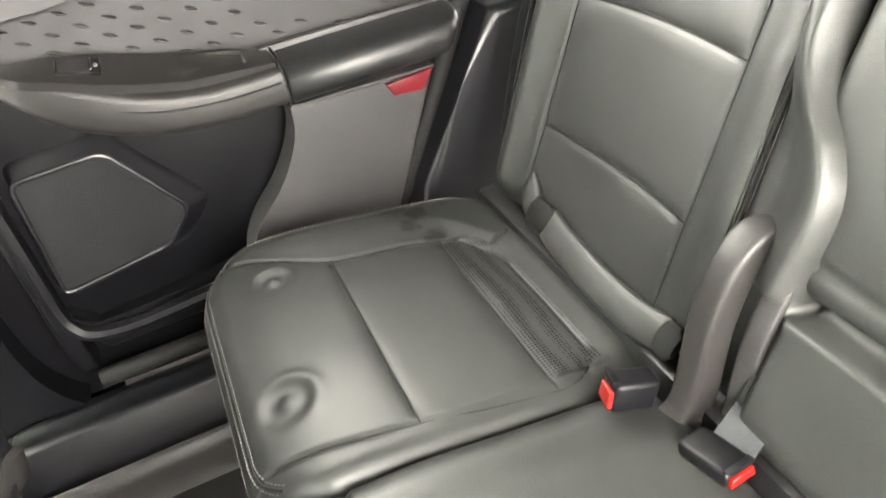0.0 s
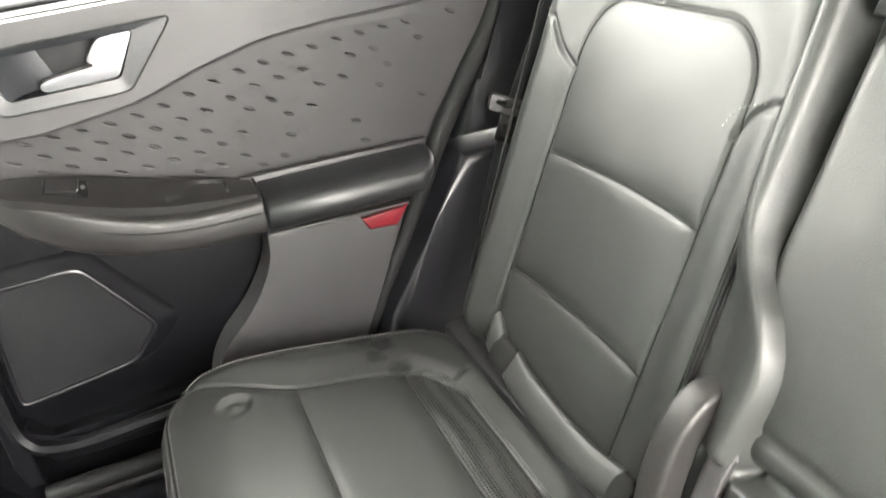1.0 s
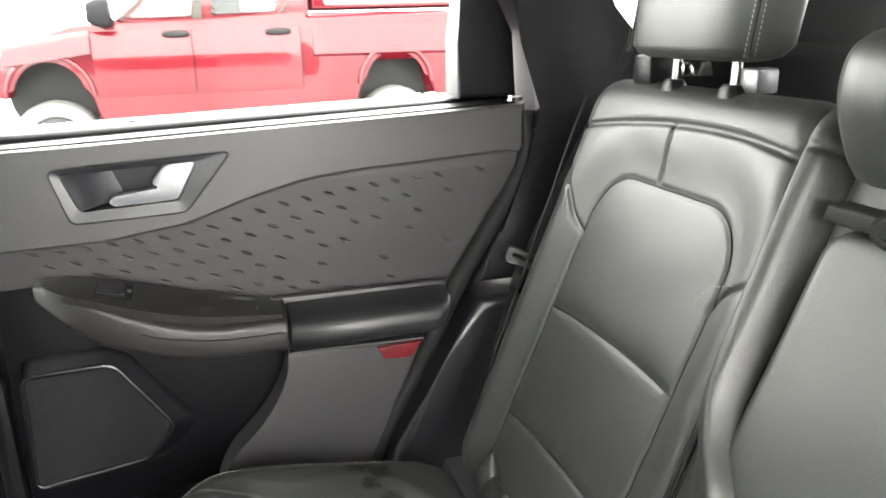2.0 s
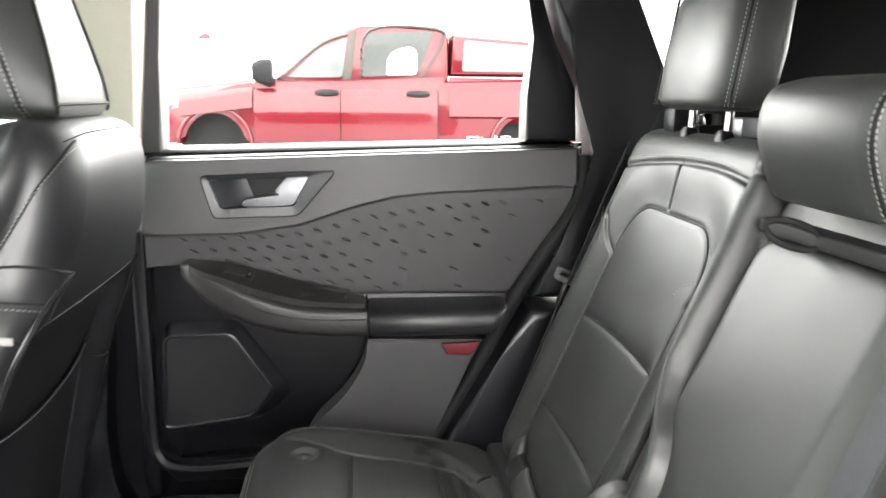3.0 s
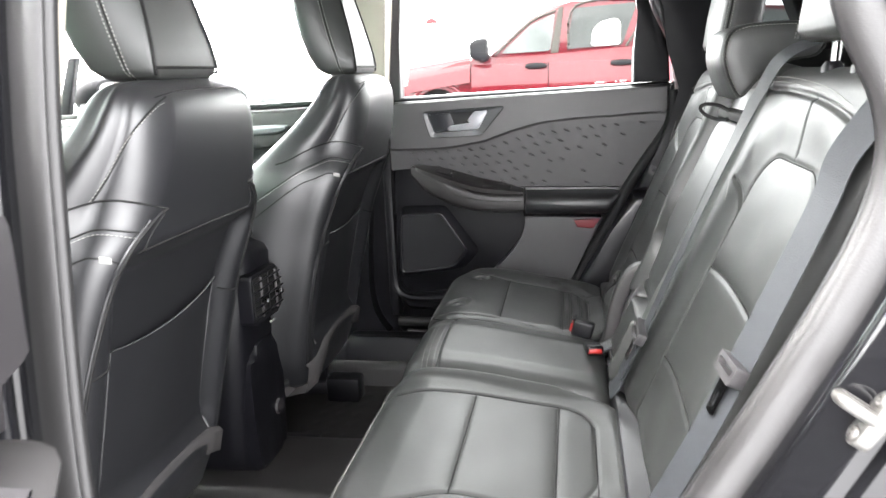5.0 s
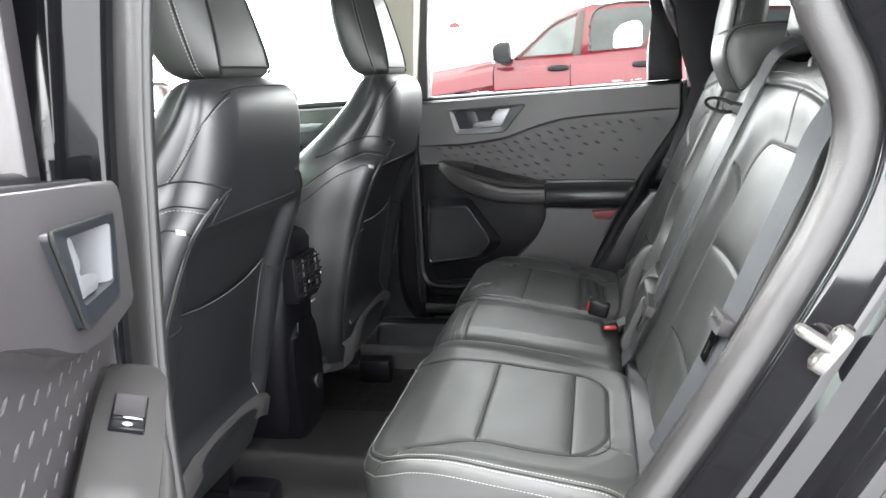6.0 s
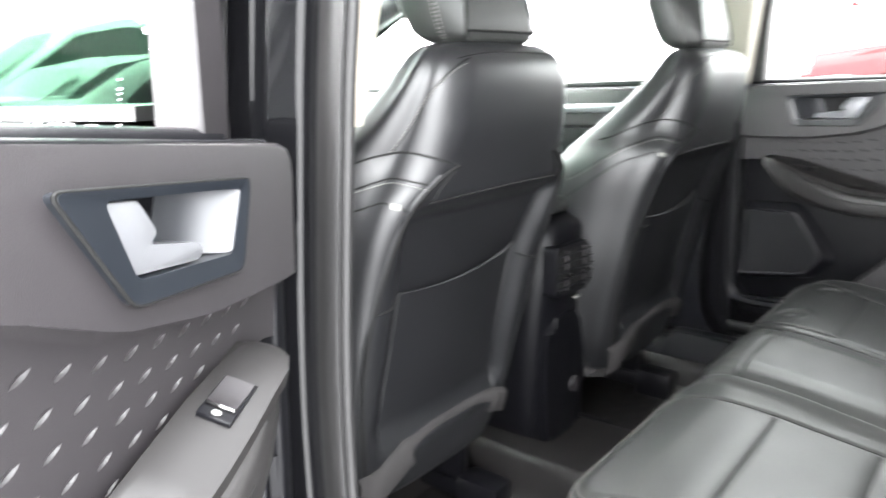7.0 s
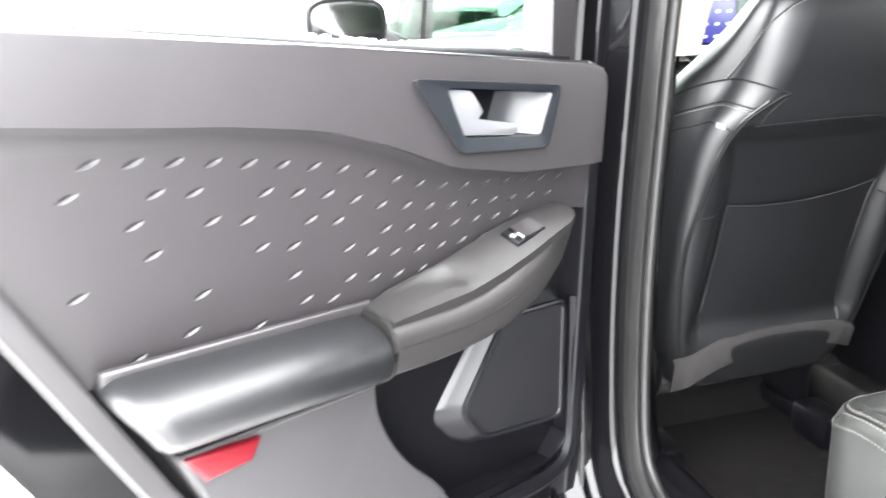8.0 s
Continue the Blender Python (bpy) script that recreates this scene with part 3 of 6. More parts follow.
    dent = np.zeros_like(zs)
    for y, z in P:
        a, b = ys - y, zs - z
        s, c = math.sin(radians(24)), math.cos(radians(24))
        u, w = (a * c + b * s) / .0098, (b * c - a * s) / .0028
        # a lens-shaped notch, creased along its middle
        q = np.clip(1 - u * u, 0, 1)
        dent = np.maximum(dent, .0027 * np.clip(np.minimum((q - w) / 1.3, (q + w) / .7), 0, 1))
    xs = .728 - .016 * np.clip((zs - .56) / .18, 0, 1.1) + dent
    xs -= .006 * step01(zs - hi, -.020, 0)
    for i in range(ny):
        grid.append([bm.verts.new((xs[i, j], ys[i, j], zs[i, j])) for j in range(nz)])
    for i in range(ny - 1):
        for j in range(nz - 1):
            bm.faces.new((grid[i][j], grid[i + 1][j], grid[i + 1][j + 1], grid[i][j + 1]))
    put("dimpled_panel", bm, PLASTIC, "dark grey panel with rows of small slanted dents", angle=60)
    put("front_margin", prism([(.708, .22), (.700, .18), (.676, .18), (.682, .30), (.679, .830), (.690, .826), (.701, .812), (.708, .785)], .80, .718, .022, 5), PLASTIC_BLACK, angle=60)
    # lower carrier
    low = [(.682, .66), (.60, .66), (.45, .62), (-.02, .62)] + rear[3:] + [(.24, .19), (.65, .19), (.680, .21), (.684, .26), (.686, .45)]
    put("lower_trim", prism(low, .79, .752, .01), PLASTIC_BLACK)
    # armrest: grip and padded rest
    secs = []
    for y, zt, zb, dep in ((.286, .571, .511, .076), (.33, .571, .511, .077), (.38, .573, .513, .077), (.42, .579, .517, .076), (.46, .591, .524, .074), (.50, .607, .536, .070), (.54, .626, .553, .062), (.575, .641, .578, .053), (.600, .649, .606, .043), (.614, .645, .622, .034)):
        secs.append([V((.722 - (q.x if q.x > 0 else -.01), y, (zt + zb) / 2 + q.y)) for q in ring(0, 0, 0, dep, (zt - zb) / 2, 4.6, 36)])
    put("armrest", loft(secs), DECK, angle=60)
    put("armrest_line", tube(smooth_line([V((.7215 - dep, y, z)) for y, z, dep in ((.29, .548, .0755), (.38, .550, .0765), (.46, .564, .073), (.54, .598, .060), (.59, .630, .045))], 6), .0013, 6), SEAM)
    deck = ((.289, .574, .571), (.305, .578, .5725), (.322, .584, .574), (.325, .585, .5745), (.345, .590, .5765), (.375, .5965, .5795), (.400, .602, .582), (.404, .603, .583), (.43, .611, .589), (.46, .620, .597), (.50, .632, .610), (.54, .641, .626),
            (.57, .645, .636), (.585, .646, .641), (.596, .646, .644), (.603, .646, .646), (.606, .646, .646))
    rows = []
    for y, zi, zo in deck:
        wide = .056 * math.sqrt(max(.01, 1 - max(0.0, (y - .565) / .042) ** 2))
        a, b = V((.712, y, zi + .0015)), V((.712 - wide, y, zi + .0015 + (zo - zi) * wide / .056))
        sunk = .004 if .324 < y < .402 else 0
        line = [a * (1 - f) + b * f + V((0, 0, .0015 * math.sin(math.pi * f) - (sunk if .12 < f < .72 else 0))) for f in (0, .10, .14, .45, .70, .74, .9, 1)]
        rows.append(line + [b + V((.002, 0, -.012)), a + V((.004, 0, -.022))])
    put("armrest_deck", loft(rows), DECK, "satin grey switch deck with a pull cup", angle=50)
    put("rest_back", prism([(.30, .580), (.02, .577), (.02, .560), (.30, .560)], .716, .7085, .004), PLASTIC)
    secs = []
    for y, f in ((.282, .80), (.281, .94), (.277, 1.0), (.15, 1.0), (.045, 1.0), (.030, .97), (.022, .86), (.018, .6)):
        secs.append([V((.722 - (q.x * f if q.x > 0 else -.01), y + (.571 - .5365 - q.y) * .45 * (1 - min(1, max(0, (y - .018) / .12))), .5365 + q.y * f)) for q in ring(0, 0, 0, .080, .0345, 2.5, 36)])
    # the pad also takes the leather with shade in its colour
    put("armrest_pad", loft(secs), LEATHER_SHADED, "padded black leather rest", angle=60)
    put("armrest_joint", tube(smooth_line([V(p) for p in ((.70, .285, .578), (.662, .285, .572), (.650, .285, .55), (.652, .285, .52), (.675, .285, .502))], 4), .0022, 6), SEAM)
    # grey insert with the red reflector
    ins = [(p.x, p.y) for p in smooth_line([V(p) for p in ((.284, .497, 0), (.288, .46, 0), (.306, .420, 0), (.335, .380, 0), (.375, .340, 0), (.40, .30, 0), (.41, .262, 0))], 4)] + [(.175, .262), (.150, .318), (.068, .490)]
    put("lower_insert", prism(ins, .74, .684, .006), PLASTIC_GREY, "flat grey panel below the rest")
    put("insert_edge", tube([V((.684, y, z)) for y, z in ((.284, .4965), (.068, .4905))], .0028, 6), PLASTIC_GREY)
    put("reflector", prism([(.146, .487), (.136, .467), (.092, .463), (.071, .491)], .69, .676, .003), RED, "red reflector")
    # speaker: bulged surround, rim and cloth
    rim = [(.660, .497), (.538, .500), (.462, .385), (.504, .335), (.668, .314)]
    rims = smooth_corner(rim, .016)
    # the surround slopes from the grille out to the carrier, widest towards the rear
    out = [(.57 + (y - .57) * (1.42 if y < .57 else 1.06), .41 + (z - .41) * (1.30 if z > .41 else 1.22)) for y, z in rims]
    mid = [(a[0] * .5 + b[0] * .5, a[1] * .5 + b[1] * .5) for a, b in zip(rims, out)]
    rows = [[V((x, y, z)) for y, z in r] for x, r in ((.770, out), (.7555, out), (.746, mid), (.7335, rims), (.745, rims))]
    put("speaker_surround", loft(rows), SURROUND, angle=60)
    put("speaker_rim", tube([V((.731, y, z)) for y, z in rims], .0040, 8, closed=True, up=(1, 0, 0)), SURROUND)
    put("speaker_grille", prism(rims, .75, .731, .002), MESH, "black cloth speaker grille")
    # bottle pocket: lip and hollow
    lip = smooth_line([V((x, y, z)) for x, y, z in ((.732, .688, .50), (.730, .692, .40), (.726, .690, .300), (.722, .680, .262), (.716, .655, .244), (.708, .60, .240), (.700, .50, .250), (.694, .40, .262))], 6)
    put("pocket_lip", tube(lip, .012, 8, up=(1, 0, 0)), PLASTIC_BLACK)
    put("pocket_front", prism([(.674, .285), (.645, .250), (.40, .266), (.40, .205), (.65, .205), (.684, .26)], .76, .722, .006), PLASTIC_BLACK)
    # handle: bezel frame, dark bowl, lever
    bez = [(.572, .801), (.338, .811), (.405, .732), (.552, .728)]
    hole = [(.559, .794), (.384, .802), (.412, .748), (.540, .743)]
    bm = bmesh.new()
    ring_o, ring_i = smooth_corner(bez, .010), smooth_corner(hole, .008)
    k = len(ring_o)
    rows = [[bm.verts.new((x, y, z)) for y, z in r] for x, r in ((.70, ring_o), (.688, ring_o), (.684, [(a[0] * .96 + b[0] * .04, a[1] * .96 + b[1] * .04) for a, b in zip(ring_o, ring_i)]), (.686, ring_i), (.729, ring_i))]
    for a, b in zip(rows, rows[1:]):
        for i in range(k):
            bm.faces.new((a[i], a[(i + 1) % k], b[(i + 1) % k], b[i]))
    bez_ob = put("handle_bezel", bm, BEZEL, "slate grey handle surround")
    put("handle_bowl", prism(hole, .735, .7285, 0), PLASTIC_BLACK, parent=bez_ob)
    put("bezel_line", tube([V((.6855, y, z)) for y, z in ring_o], .0016, 6, closed=True, up=(1, 0, 0)), SEAM, parent=bez_ob)
    cup = [[(.7280, .484, .752), (.7275, .500, .794)], [(.7245, .498, .748), (.7235, .514, .794)], [(.717, .512, .746), (.716, .528, .794)], [(.706, .525, .745), (.705, .541, .7935)], [(.694, .535, .744), (.693, .551, .793)], [(.687, .539, .744), (.6865, .557, .793)]]
    put("handle_cup", loft([[V(r[0]), V(r[1]), V(r[1]) + V((.004, 0, 0)), V(r[0]) + V((.004, 0, 0))] for r in cup]), SATIN_DARK, "satin finger cup", parent=bez_ob, angle=60)
    lev = smooth_corner([(.386, .800), (.426, .798), (.446, .774), (.436, .767), (.498, .759), (.504, .752), (.498, .746), (.414, .750)], .004)
    put("handle_lever", prism(lev, .716, .692, .004), SATIN, "satin silver pull lever", parent=bez_ob)
    # window switch on the grip
    tip = Matrix.Translation((.684, .512, .6300)) @ Matrix.Rotation(radians(14.7), 4, "X") @ Matrix.Rotation(radians(-19), 4, "Y")
    bm = box(-.0145, .0145, -.025, .026, -.006, .0012, .001, 1)
    bmesh.ops.transform(bm, matrix=tip, verts=bm.verts)
    swo = put("window_switch", bm, PLASTIC_BLACK, "black window switch with a silver tip")
    bm = loft([[V((x, y, z)) for x in (-.0125, .0125) for y, z in ((y0, z0), (y0, z0 - .004))][:2] + [V((.0125, y0, z0 - .004)), V((.0125, y0, z0))] for y0, z0 in ((-.012, .0046), (-.004, .0030), (.010, .0022), (.023, .0030))])
    bmesh.ops.transform(bm, matrix=tip, verts=bm.verts)
    put("switch_rocker", bm, PLASTIC, parent=swo)
    bm = box(-.0125, .0125, -.0145, -.0115, -.001, .0050, .001, 1)
    bmesh.ops.transform(bm, matrix=tip, verts=bm.verts)
    put("switch_edge", bm, CHROME, "bright switch edge", parent=swo)
    bm = prism([(q.x, -.019 + q.y) for q in ring(0, 0, 0, .0042, .0028, 2, 14)], 0, .0018, 0, axis="z")
    bmesh.ops.transform(bm, matrix=tip, verts=bm.verts)
    put("switch_mark", bm, THREAD, "pale switch mark", parent=swo)
    # window frame: front channel, rear sail panel, pane
    put("window_channel", prism([(.712, .82), (.652, .825), (.650, 1.0), (.628, 1.24), (.672, 1.24), (.702, 1.0)], .82, .772, .006), PLASTIC)
    sail = [(-.015, .862), (-.016, .95), (-.030, 1.05), (-.010, 1.13), (.02, 1.22), (-.01, 1.22), (-.035, 1.13), (-.062, 1.05), (-.108, .96), (-.114, .862)]
    put("sail_panel", prism(sail, .80, .738, .006), PLASTIC_BLACK)
    put("window_top", tube([V((.745, y, z)) for y, z in ((.65, 1.225), (.3, 1.235), (.0, 1.215))], .02, 8), PLASTIC_BLACK)
    pane = put("pane", prism([(.665, .835), (-.03, .86), (-.045, 1.05), (-.01, 1.21), (.64, 1.23)], .796, .792, 0), window_glass, "clear side window", smooth=False)
    pane.visible_shadow = window_glass is GLASS_TINTED
    return d


def smooth_corner(poly, r, n=4):
    """The outline with its corners rounded."""
    out = []
    k = len(poly)
    for i in range(k):
        a, b, c = V((*poly[i - 1], 0)), V((*poly[i], 0)), V((*poly[(i + 1) % k], 0))
        p, q = b + (a - b).normalized() * r, b + (c - b).normalized() * r
        for j in range(n + 1):
            t = j / n
            m = (1 - t) ** 2 * p + 2 * t * (1 - t) * b + t * t * q
            out.append((m.x, m.y))
    return out


make_door("door_1", "closed black rear door with dimpled grey trim and silver handle", Matrix.Identity(4), GLASS_TINTED)
# the left one is the mirror image, swung wide open about its hinge
OPEN = Matrix.Translation((-.8812, .7862, -.0095)) @ Matrix.Rotation(radians(-63.4), 4, "Z") @ Matrix.Translation((.878, -.7575, 0)) @ \
    Matrix.Translation((0, .60, .80)) @ Matrix.Rotation(radians(-3.47), 4, "X") @ Matrix.Translation((0, -.60, -.80)) @ \
    Matrix.Translation((2 * XC, 0, 0)) @ Matrix.Diagonal((-1, 1, 1, 1))
make_door("door_2", "wide open black rear door with dimpled grey trim", OPEN, GLASS)


def front_door(name, label, side):
    """A closed front door: shell, trim, silver strip, pane."""
    d = tagged(new(name), label, "car door", kind="structure")

    def put(nm, bm, mat, lab="", **k):
        if side < 0:
            bmesh.ops.transform(bm, matrix=Matrix.Translation((2 * XC, 0, 0)) @ Matrix.Diagonal((-1, 1, 1, 1)), verts=bm.verts)
        return part(nm, bm, mat, d, lab, **k)
    put("shell", prism([(.85, .80), (.84, .2), (.84, .0), (1.95, .0), (2.15, .5), (2.38, .78)], .89, .79, .02), PAINT)
    put("trim", prism([(.86, .825), (.86, .15), (1.7, .15), (1.8, .79)], .79, .725, .015), PLASTIC_BLACK)
    put("upper_trim", prism([(.86, .828), (.86, .71), (1.78, .68), (1.85, .80)], .79, .712, .015), PLASTIC)
    put("silver_strip", prism([(.985, .775), (.995, .760), (1.03, .750), (1.5, .735), (1.5, .762), (1.03, .777)], .715, .700, .005), SATIN, "satin silver handle strip")
    put("armrest", prism([(.95, .58), (1.5, .60), (1.5, .52), (1.0, .50)], .74, .66, .02), PLASTIC_BLACK)
    put("window_sill", prism([(.85, .828), (2.34, .795), (2.34, .81), (.85, .845)], .875, .73, .004), RUBBER)
    put("window_frame", tube(smooth_line([V(p) for p in ((.80, .86, .84), (.785, .82, 1.0), (.76, .77, 1.20), (.745, 1.0, 1.215), (.735, 1.45, 1.20), (.745, 1.86, 1.10), (.765, 2.36, .83))], 6), .018, 8), PAINT)
    put("quarter_bar", prism([(1.80, .81), (1.76, .81), (1.70, 1.0), (1.73, 1.0)], .80, .775, .004), PLASTIC_BLACK)
    pane = put("pane", prism([(.86, .835), (2.33, .81), (1.86, 1.08), (1.45, 1.18), (1.0, 1.20), (.79, 1.19)], .800, .796, 0), GLASS if side > 0 else GLASS_GREEN, smooth=False)
    pane.visible_shadow = False
    return d


front_door("door_3", "closed black front door with silver handle strip", 1)
front_door("door_4", "closed black front door seen from outside", -1)


def wing_mirror(sx):
    """A door mirror on its arm."""
    d = thing("wing_mirror", "black door mirror on a short arm", "mirror")
    m = Matrix.Translation((XC, 0, 0)) @ Matrix.Diagonal((sx, 1, 1, 1))
    secs = []
    for y, s, e in ((1.735, .93, 3.2), (1.745, 1.0, 3.2), (1.78, 1.0, 3.0), (1.83, .85, 2.6), (1.86, .5, 2.2)):
        secs.append([V((1.03 + q.x * s, y, .875 + q.y * s)) for q in ring(0, 0, 0, .108, .062, e, 28)])
    bm = loft(secs)
    bmesh.ops.transform(bm, matrix=m, verts=bm.verts)
    part("housing", bm, EXTERIOR_BLACK, d)
    bm = prism([(1.03 + q.x, .875 + q.y) for q in ring(0, 0, 0, .092, .048, 3.2, 28)], 1.74, 1.731, .001, axis="y")
    bmesh.ops.transform(bm, matrix=m, verts=bm.verts)
    part("mirror_glass", bm, CHROME, d, "mirror glass")
    bm = tube([m @ V((.96, 1.79, .84)), m @ V((.88, 1.75, .80))], .03, 10)
    part("arm", bm, PLASTIC_BLACK, d)


wing_mirror(-1)
wing_mirror(1)
# ---- rear seat ----
BU, BN = V((0, -.395, .919)), V((0, .919, .395))      # up along the backrest, and out of it


def back_at(x, z, h=0.0):
    """A place on the backrest's face at the height z, lifted by h."""
    return V((x, -.43 * (z - .455), z)) + BN * h


def groove(U, W, line, w, depth):
    return -depth * np.exp(-(line_distance(U, W, line) / w) ** 2)


def plan_distance(U, W, cx, cy, hx, hy, r):
    """Signed distance to a rounded rectangle, negative inside."""
    qx, qy = np.abs(U - cx) - (hx - r), np.abs(W - cy) - (hy - r)
    return np.hypot(np.maximum(qx, 0), np.maximum(qy, 0)) + np.minimum(np.maximum(qx, qy), 0) - r


def wrinkle(U, W, s, a):
    """Slight unevenness of stretched leather."""
    return a * (np.sin(U * s + 1.3 * np.sin(W * s * .7)) * np.sin(W * s * .8 + .9))


def flat(line):
    return [(p[0], p[1]) for p in smooth_line([V((a, b, 0)) for a, b in line], 5)]


def back_block(name, parent, x0, x1, zlow, ztop, relief, thick=.13, lab="", n=170, m=190, taper=.04, inner=1, shear=.0043):
    """One upholstered backrest; relief works on world x and height z. Its inner edge (inner gives the side) leans outboard."""
    cx, cz, hu = (x0 + x1) / 2, (zlow + ztop) / 2, (x1 - x0) / 2
    hv = (ztop - zlow) / 2 / .919

    def across(u, w):
        return cx + u * (1 + taper * w / hv) + shear * w / hv * np.maximum(0, inner * u / hu)

    def place(u, w, h):
        return back_at(float(across(u, w)), cz + w * .919, h)
    return part(name, soft(hu, hv, .05, .038, lambda U, W: relief(across(U, W), cz + W * .919), place, thick, n, m), LEATHER, parent, lab, angle=75)


def seat_face(X, Z, x0, x1, top, bolster=.015):
    """Relief of one place: sunk centre panel with an arched top, two cross seams, raised sides."""
    c, hw = (x0 + x1) / 2, (x1 - x0) / 2
    d = plan_distance(X, Z, c, (top + .18) / 2, hw - .0 * X, (top - .18) / 2, .065)
    h = bolster * step01(d, -.004, .075)
    h += -.0022 * np.exp(-(d / .0032) ** 2)
    inner = step01(-d, 0, .02)
    for z in (.606, .455):
        zz = z - .006 * ((X - c) / hw) ** 2
        h += inner * (-.0022 * np.exp(-((Z - zz) / .0034) ** 2) - .0018 * np.exp(-((Z - zz) / .011) ** 2) + .0010 * np.exp(-((Z - zz - .03) / .025) ** 2))
    return h + wrinkle(X, Z, 38, .0007)


def seat_seams(parent, relief, x0, x1, top):
    """The dark sewn lines of the centre panel: its outline and the two cross seams."""
    def on(x, z):
        return back_at(x, z, float(relief(np.array([x]), np.array([z]))[0]) + .0004)
    r, c, hw = .065, (x0 + x1) / 2, (x1 - x0) / 2
    line = [(x0, z) for z in np.linspace(.36, top - r, 40)]
    line += [(x0 + r - r * math.cos(q), top - r + r * math.sin(q)) for q in np.linspace(.1, math.pi / 2, 12)]
    line += [(x, top) for x in np.linspace(x0 + r + .01, x1 - r - .01, 20)]
    line += [(x1 - r + r * math.sin(q), top - r + r * math.cos(q)) for q in np.linspace(0, math.pi / 2 - .1, 12)]
    line += [(x1, z) for z in np.linspace(top - r, .36, 40)]
    part("panel_seam", tube([on(*p) for p in line], .0011, 6), SEAM, parent)
    for z in (.606, .455):
        part("cross_seam", tube([on(x, z - .006 * ((x - c) / hw) ** 2) for x in np.linspace(x0, x1, 40)], .0013, 6), SEAM, parent)


def right_face(X, Z):
    h = seat_face(X, Z, .205, .487, .783)
    h += groove(X, Z, flat([(.60, .822), (.48, .842), (.36, .852), (.25, .852), (.16, .842)]), .0035, .005)
    h += groove(X, Z, [(.367, .848), (.370, .790)], .003, .004)
    h += groove(X, Z, flat([(.487, .700), (.52, .718), (.55, .752), (.57, .775)]), .003, .004)
    h += groove(X, Z, flat([(.207, .690), (.190, .712), (.160, .724)]), .003, .005)
    return h


forty = thing("car_seat", "black leather outer rear seat with dents and damp marks", "car seat", "rear seats")
back_block("backrest", forty, .136, .582, .325, .902, right_face, inner=-1, shear=.019)

seat_seams(forty, right_face, .205, .487, .783)


def line_on(line, h):
    return [back_at(x, z, h) for x, z in flat(line)]

part("stitching", stitches(line_on([(.545, .838), (.48, .848), (.36, .858), (.25, .858), (.185, .850)], .022), BN), THREAD, forty, "pale double stitching")
part("stitching", stitches(line_on([(.200, .694), (.188, .712), (.160, .722)], .025), BN), THREAD, forty)
part("stitching", stitches(line_on([(.495, .706), (.52, .722), (.55, .756)], .022), BN), THREAD, forty)
part("piping", tube(line_on([(.1395, .42), (.144, .55), (.149, .70), (.1525, .80), (.155, .868)], .0045), .0030, 8), SEAM, forty)
part("piping", tube(line_on([(.1445, .42), (.149, .55), (.154, .70), (.1575, .80), (.160, .868)], .0080), .0013, 6), LEATHER, forty)
part("piping", tube(line_on([(.552, .40), (.572, .55), (.588, .70), (.600, .80), (.602, .865)], .010), .0018, 6), SEAM, forty)


def sixty_face(X, Z):
    h = seat_face(X, Z, -.528, -.262, .775)
    h = np.where(X > -.135, .004 + wrinkle(X, Z, 30, .0008), h)
    h = h + .018 * step01(X, -.17, -.13) * (1 - step01(X, -.13, -.10))
    # soft border beside the fold-down rest, waving in at the hip
    wl = smooth_line([V(p) for p in ((.30, .042, 0), (.45, .040, 0), (.53, .036, 0), (.57, .052, 0), (.61, .085, 0), (.66, .103, 0), (.80, .112, 0), (.90, .112, 0))], 8)
    wave = np.interp(Z, [p.x for p in wl], [p.y for p in wl])
    d = X - wave
    low = step01(.458 - Z, 0, .016)
    h += (1 - low) * (.036 * step01(d, -.005, .020) - .030 * step01(d, .018, .085) - .012 * np.exp(-(d / .005) ** 2) * (X > -.1))
    # one pad runs across below the rest, with a seam where the border ends
    h += low * (.026 * step01(X, -.150, -.120) * (1 - step01(X, .036, .085)) - .004 * np.exp(-((X - .046) / .003) ** 2))
    h += groove(X, Z, flat([(.14, .852), (.0, .858), (-.15, .858), (-.3, .858), (-.45, .850), (-.60, .828)]), .0035, .005)
    h += groove(X, Z, [(-.395, .852), (-.395, .785)], .003, .004)
    h += groove(X, Z, flat([(-.262, .69), (-.235, .712), (-.20, .724)]), .003, .005)
    return h


sixty = thing("bench_seat", "wide black leather rear bench with folded centre armrest", "car seat", "rear seats")
back_block("backrest", sixty, -.615, .156, .325, .902, sixty_face, n=260, taper=.015)
seat_seams(sixty, sixty_face, -.528, -.262, .775)
# fold-down armrest, shut
def rest_face(U, W):
    return .004 * (1 - (W / .19) ** 2) + wrinkle(U, W, 26, .0012) - .004 * np.exp(-((W + .155) / .004) ** 2)

rest = part("armrest", soft(.118, .185, .03, .018, rest_face, lambda u, w, h: back_at(-.018 + u - .012 * (w < -.1), .632 + w * .919, .018 + h), .03, 40, 60), LEATHER, sixty, "smooth folded centre armrest", angle=75)
part("slot", prism([(-.14, .806), (.105, .806), (.10, .822), (-.135, .822)], -.16, -.128, .004, axis="y"), SEAM, sixty, "dark slot above the armrest")
loop_pts = [V((.003 + .006 * math.cos(a), -.107 + .026 * math.cos(a), .8205 + .007 * math.cos(a) + .0125 * math.sin(a))) for a in np.linspace(0, 2 * math.pi, 25)[:-1]]
part("pull_strap", tube(loop_pts, .0020, 6, closed=True, flat=1.6, up=(1, 0, 0)), SEAM, rest, "black webbing pull loop")
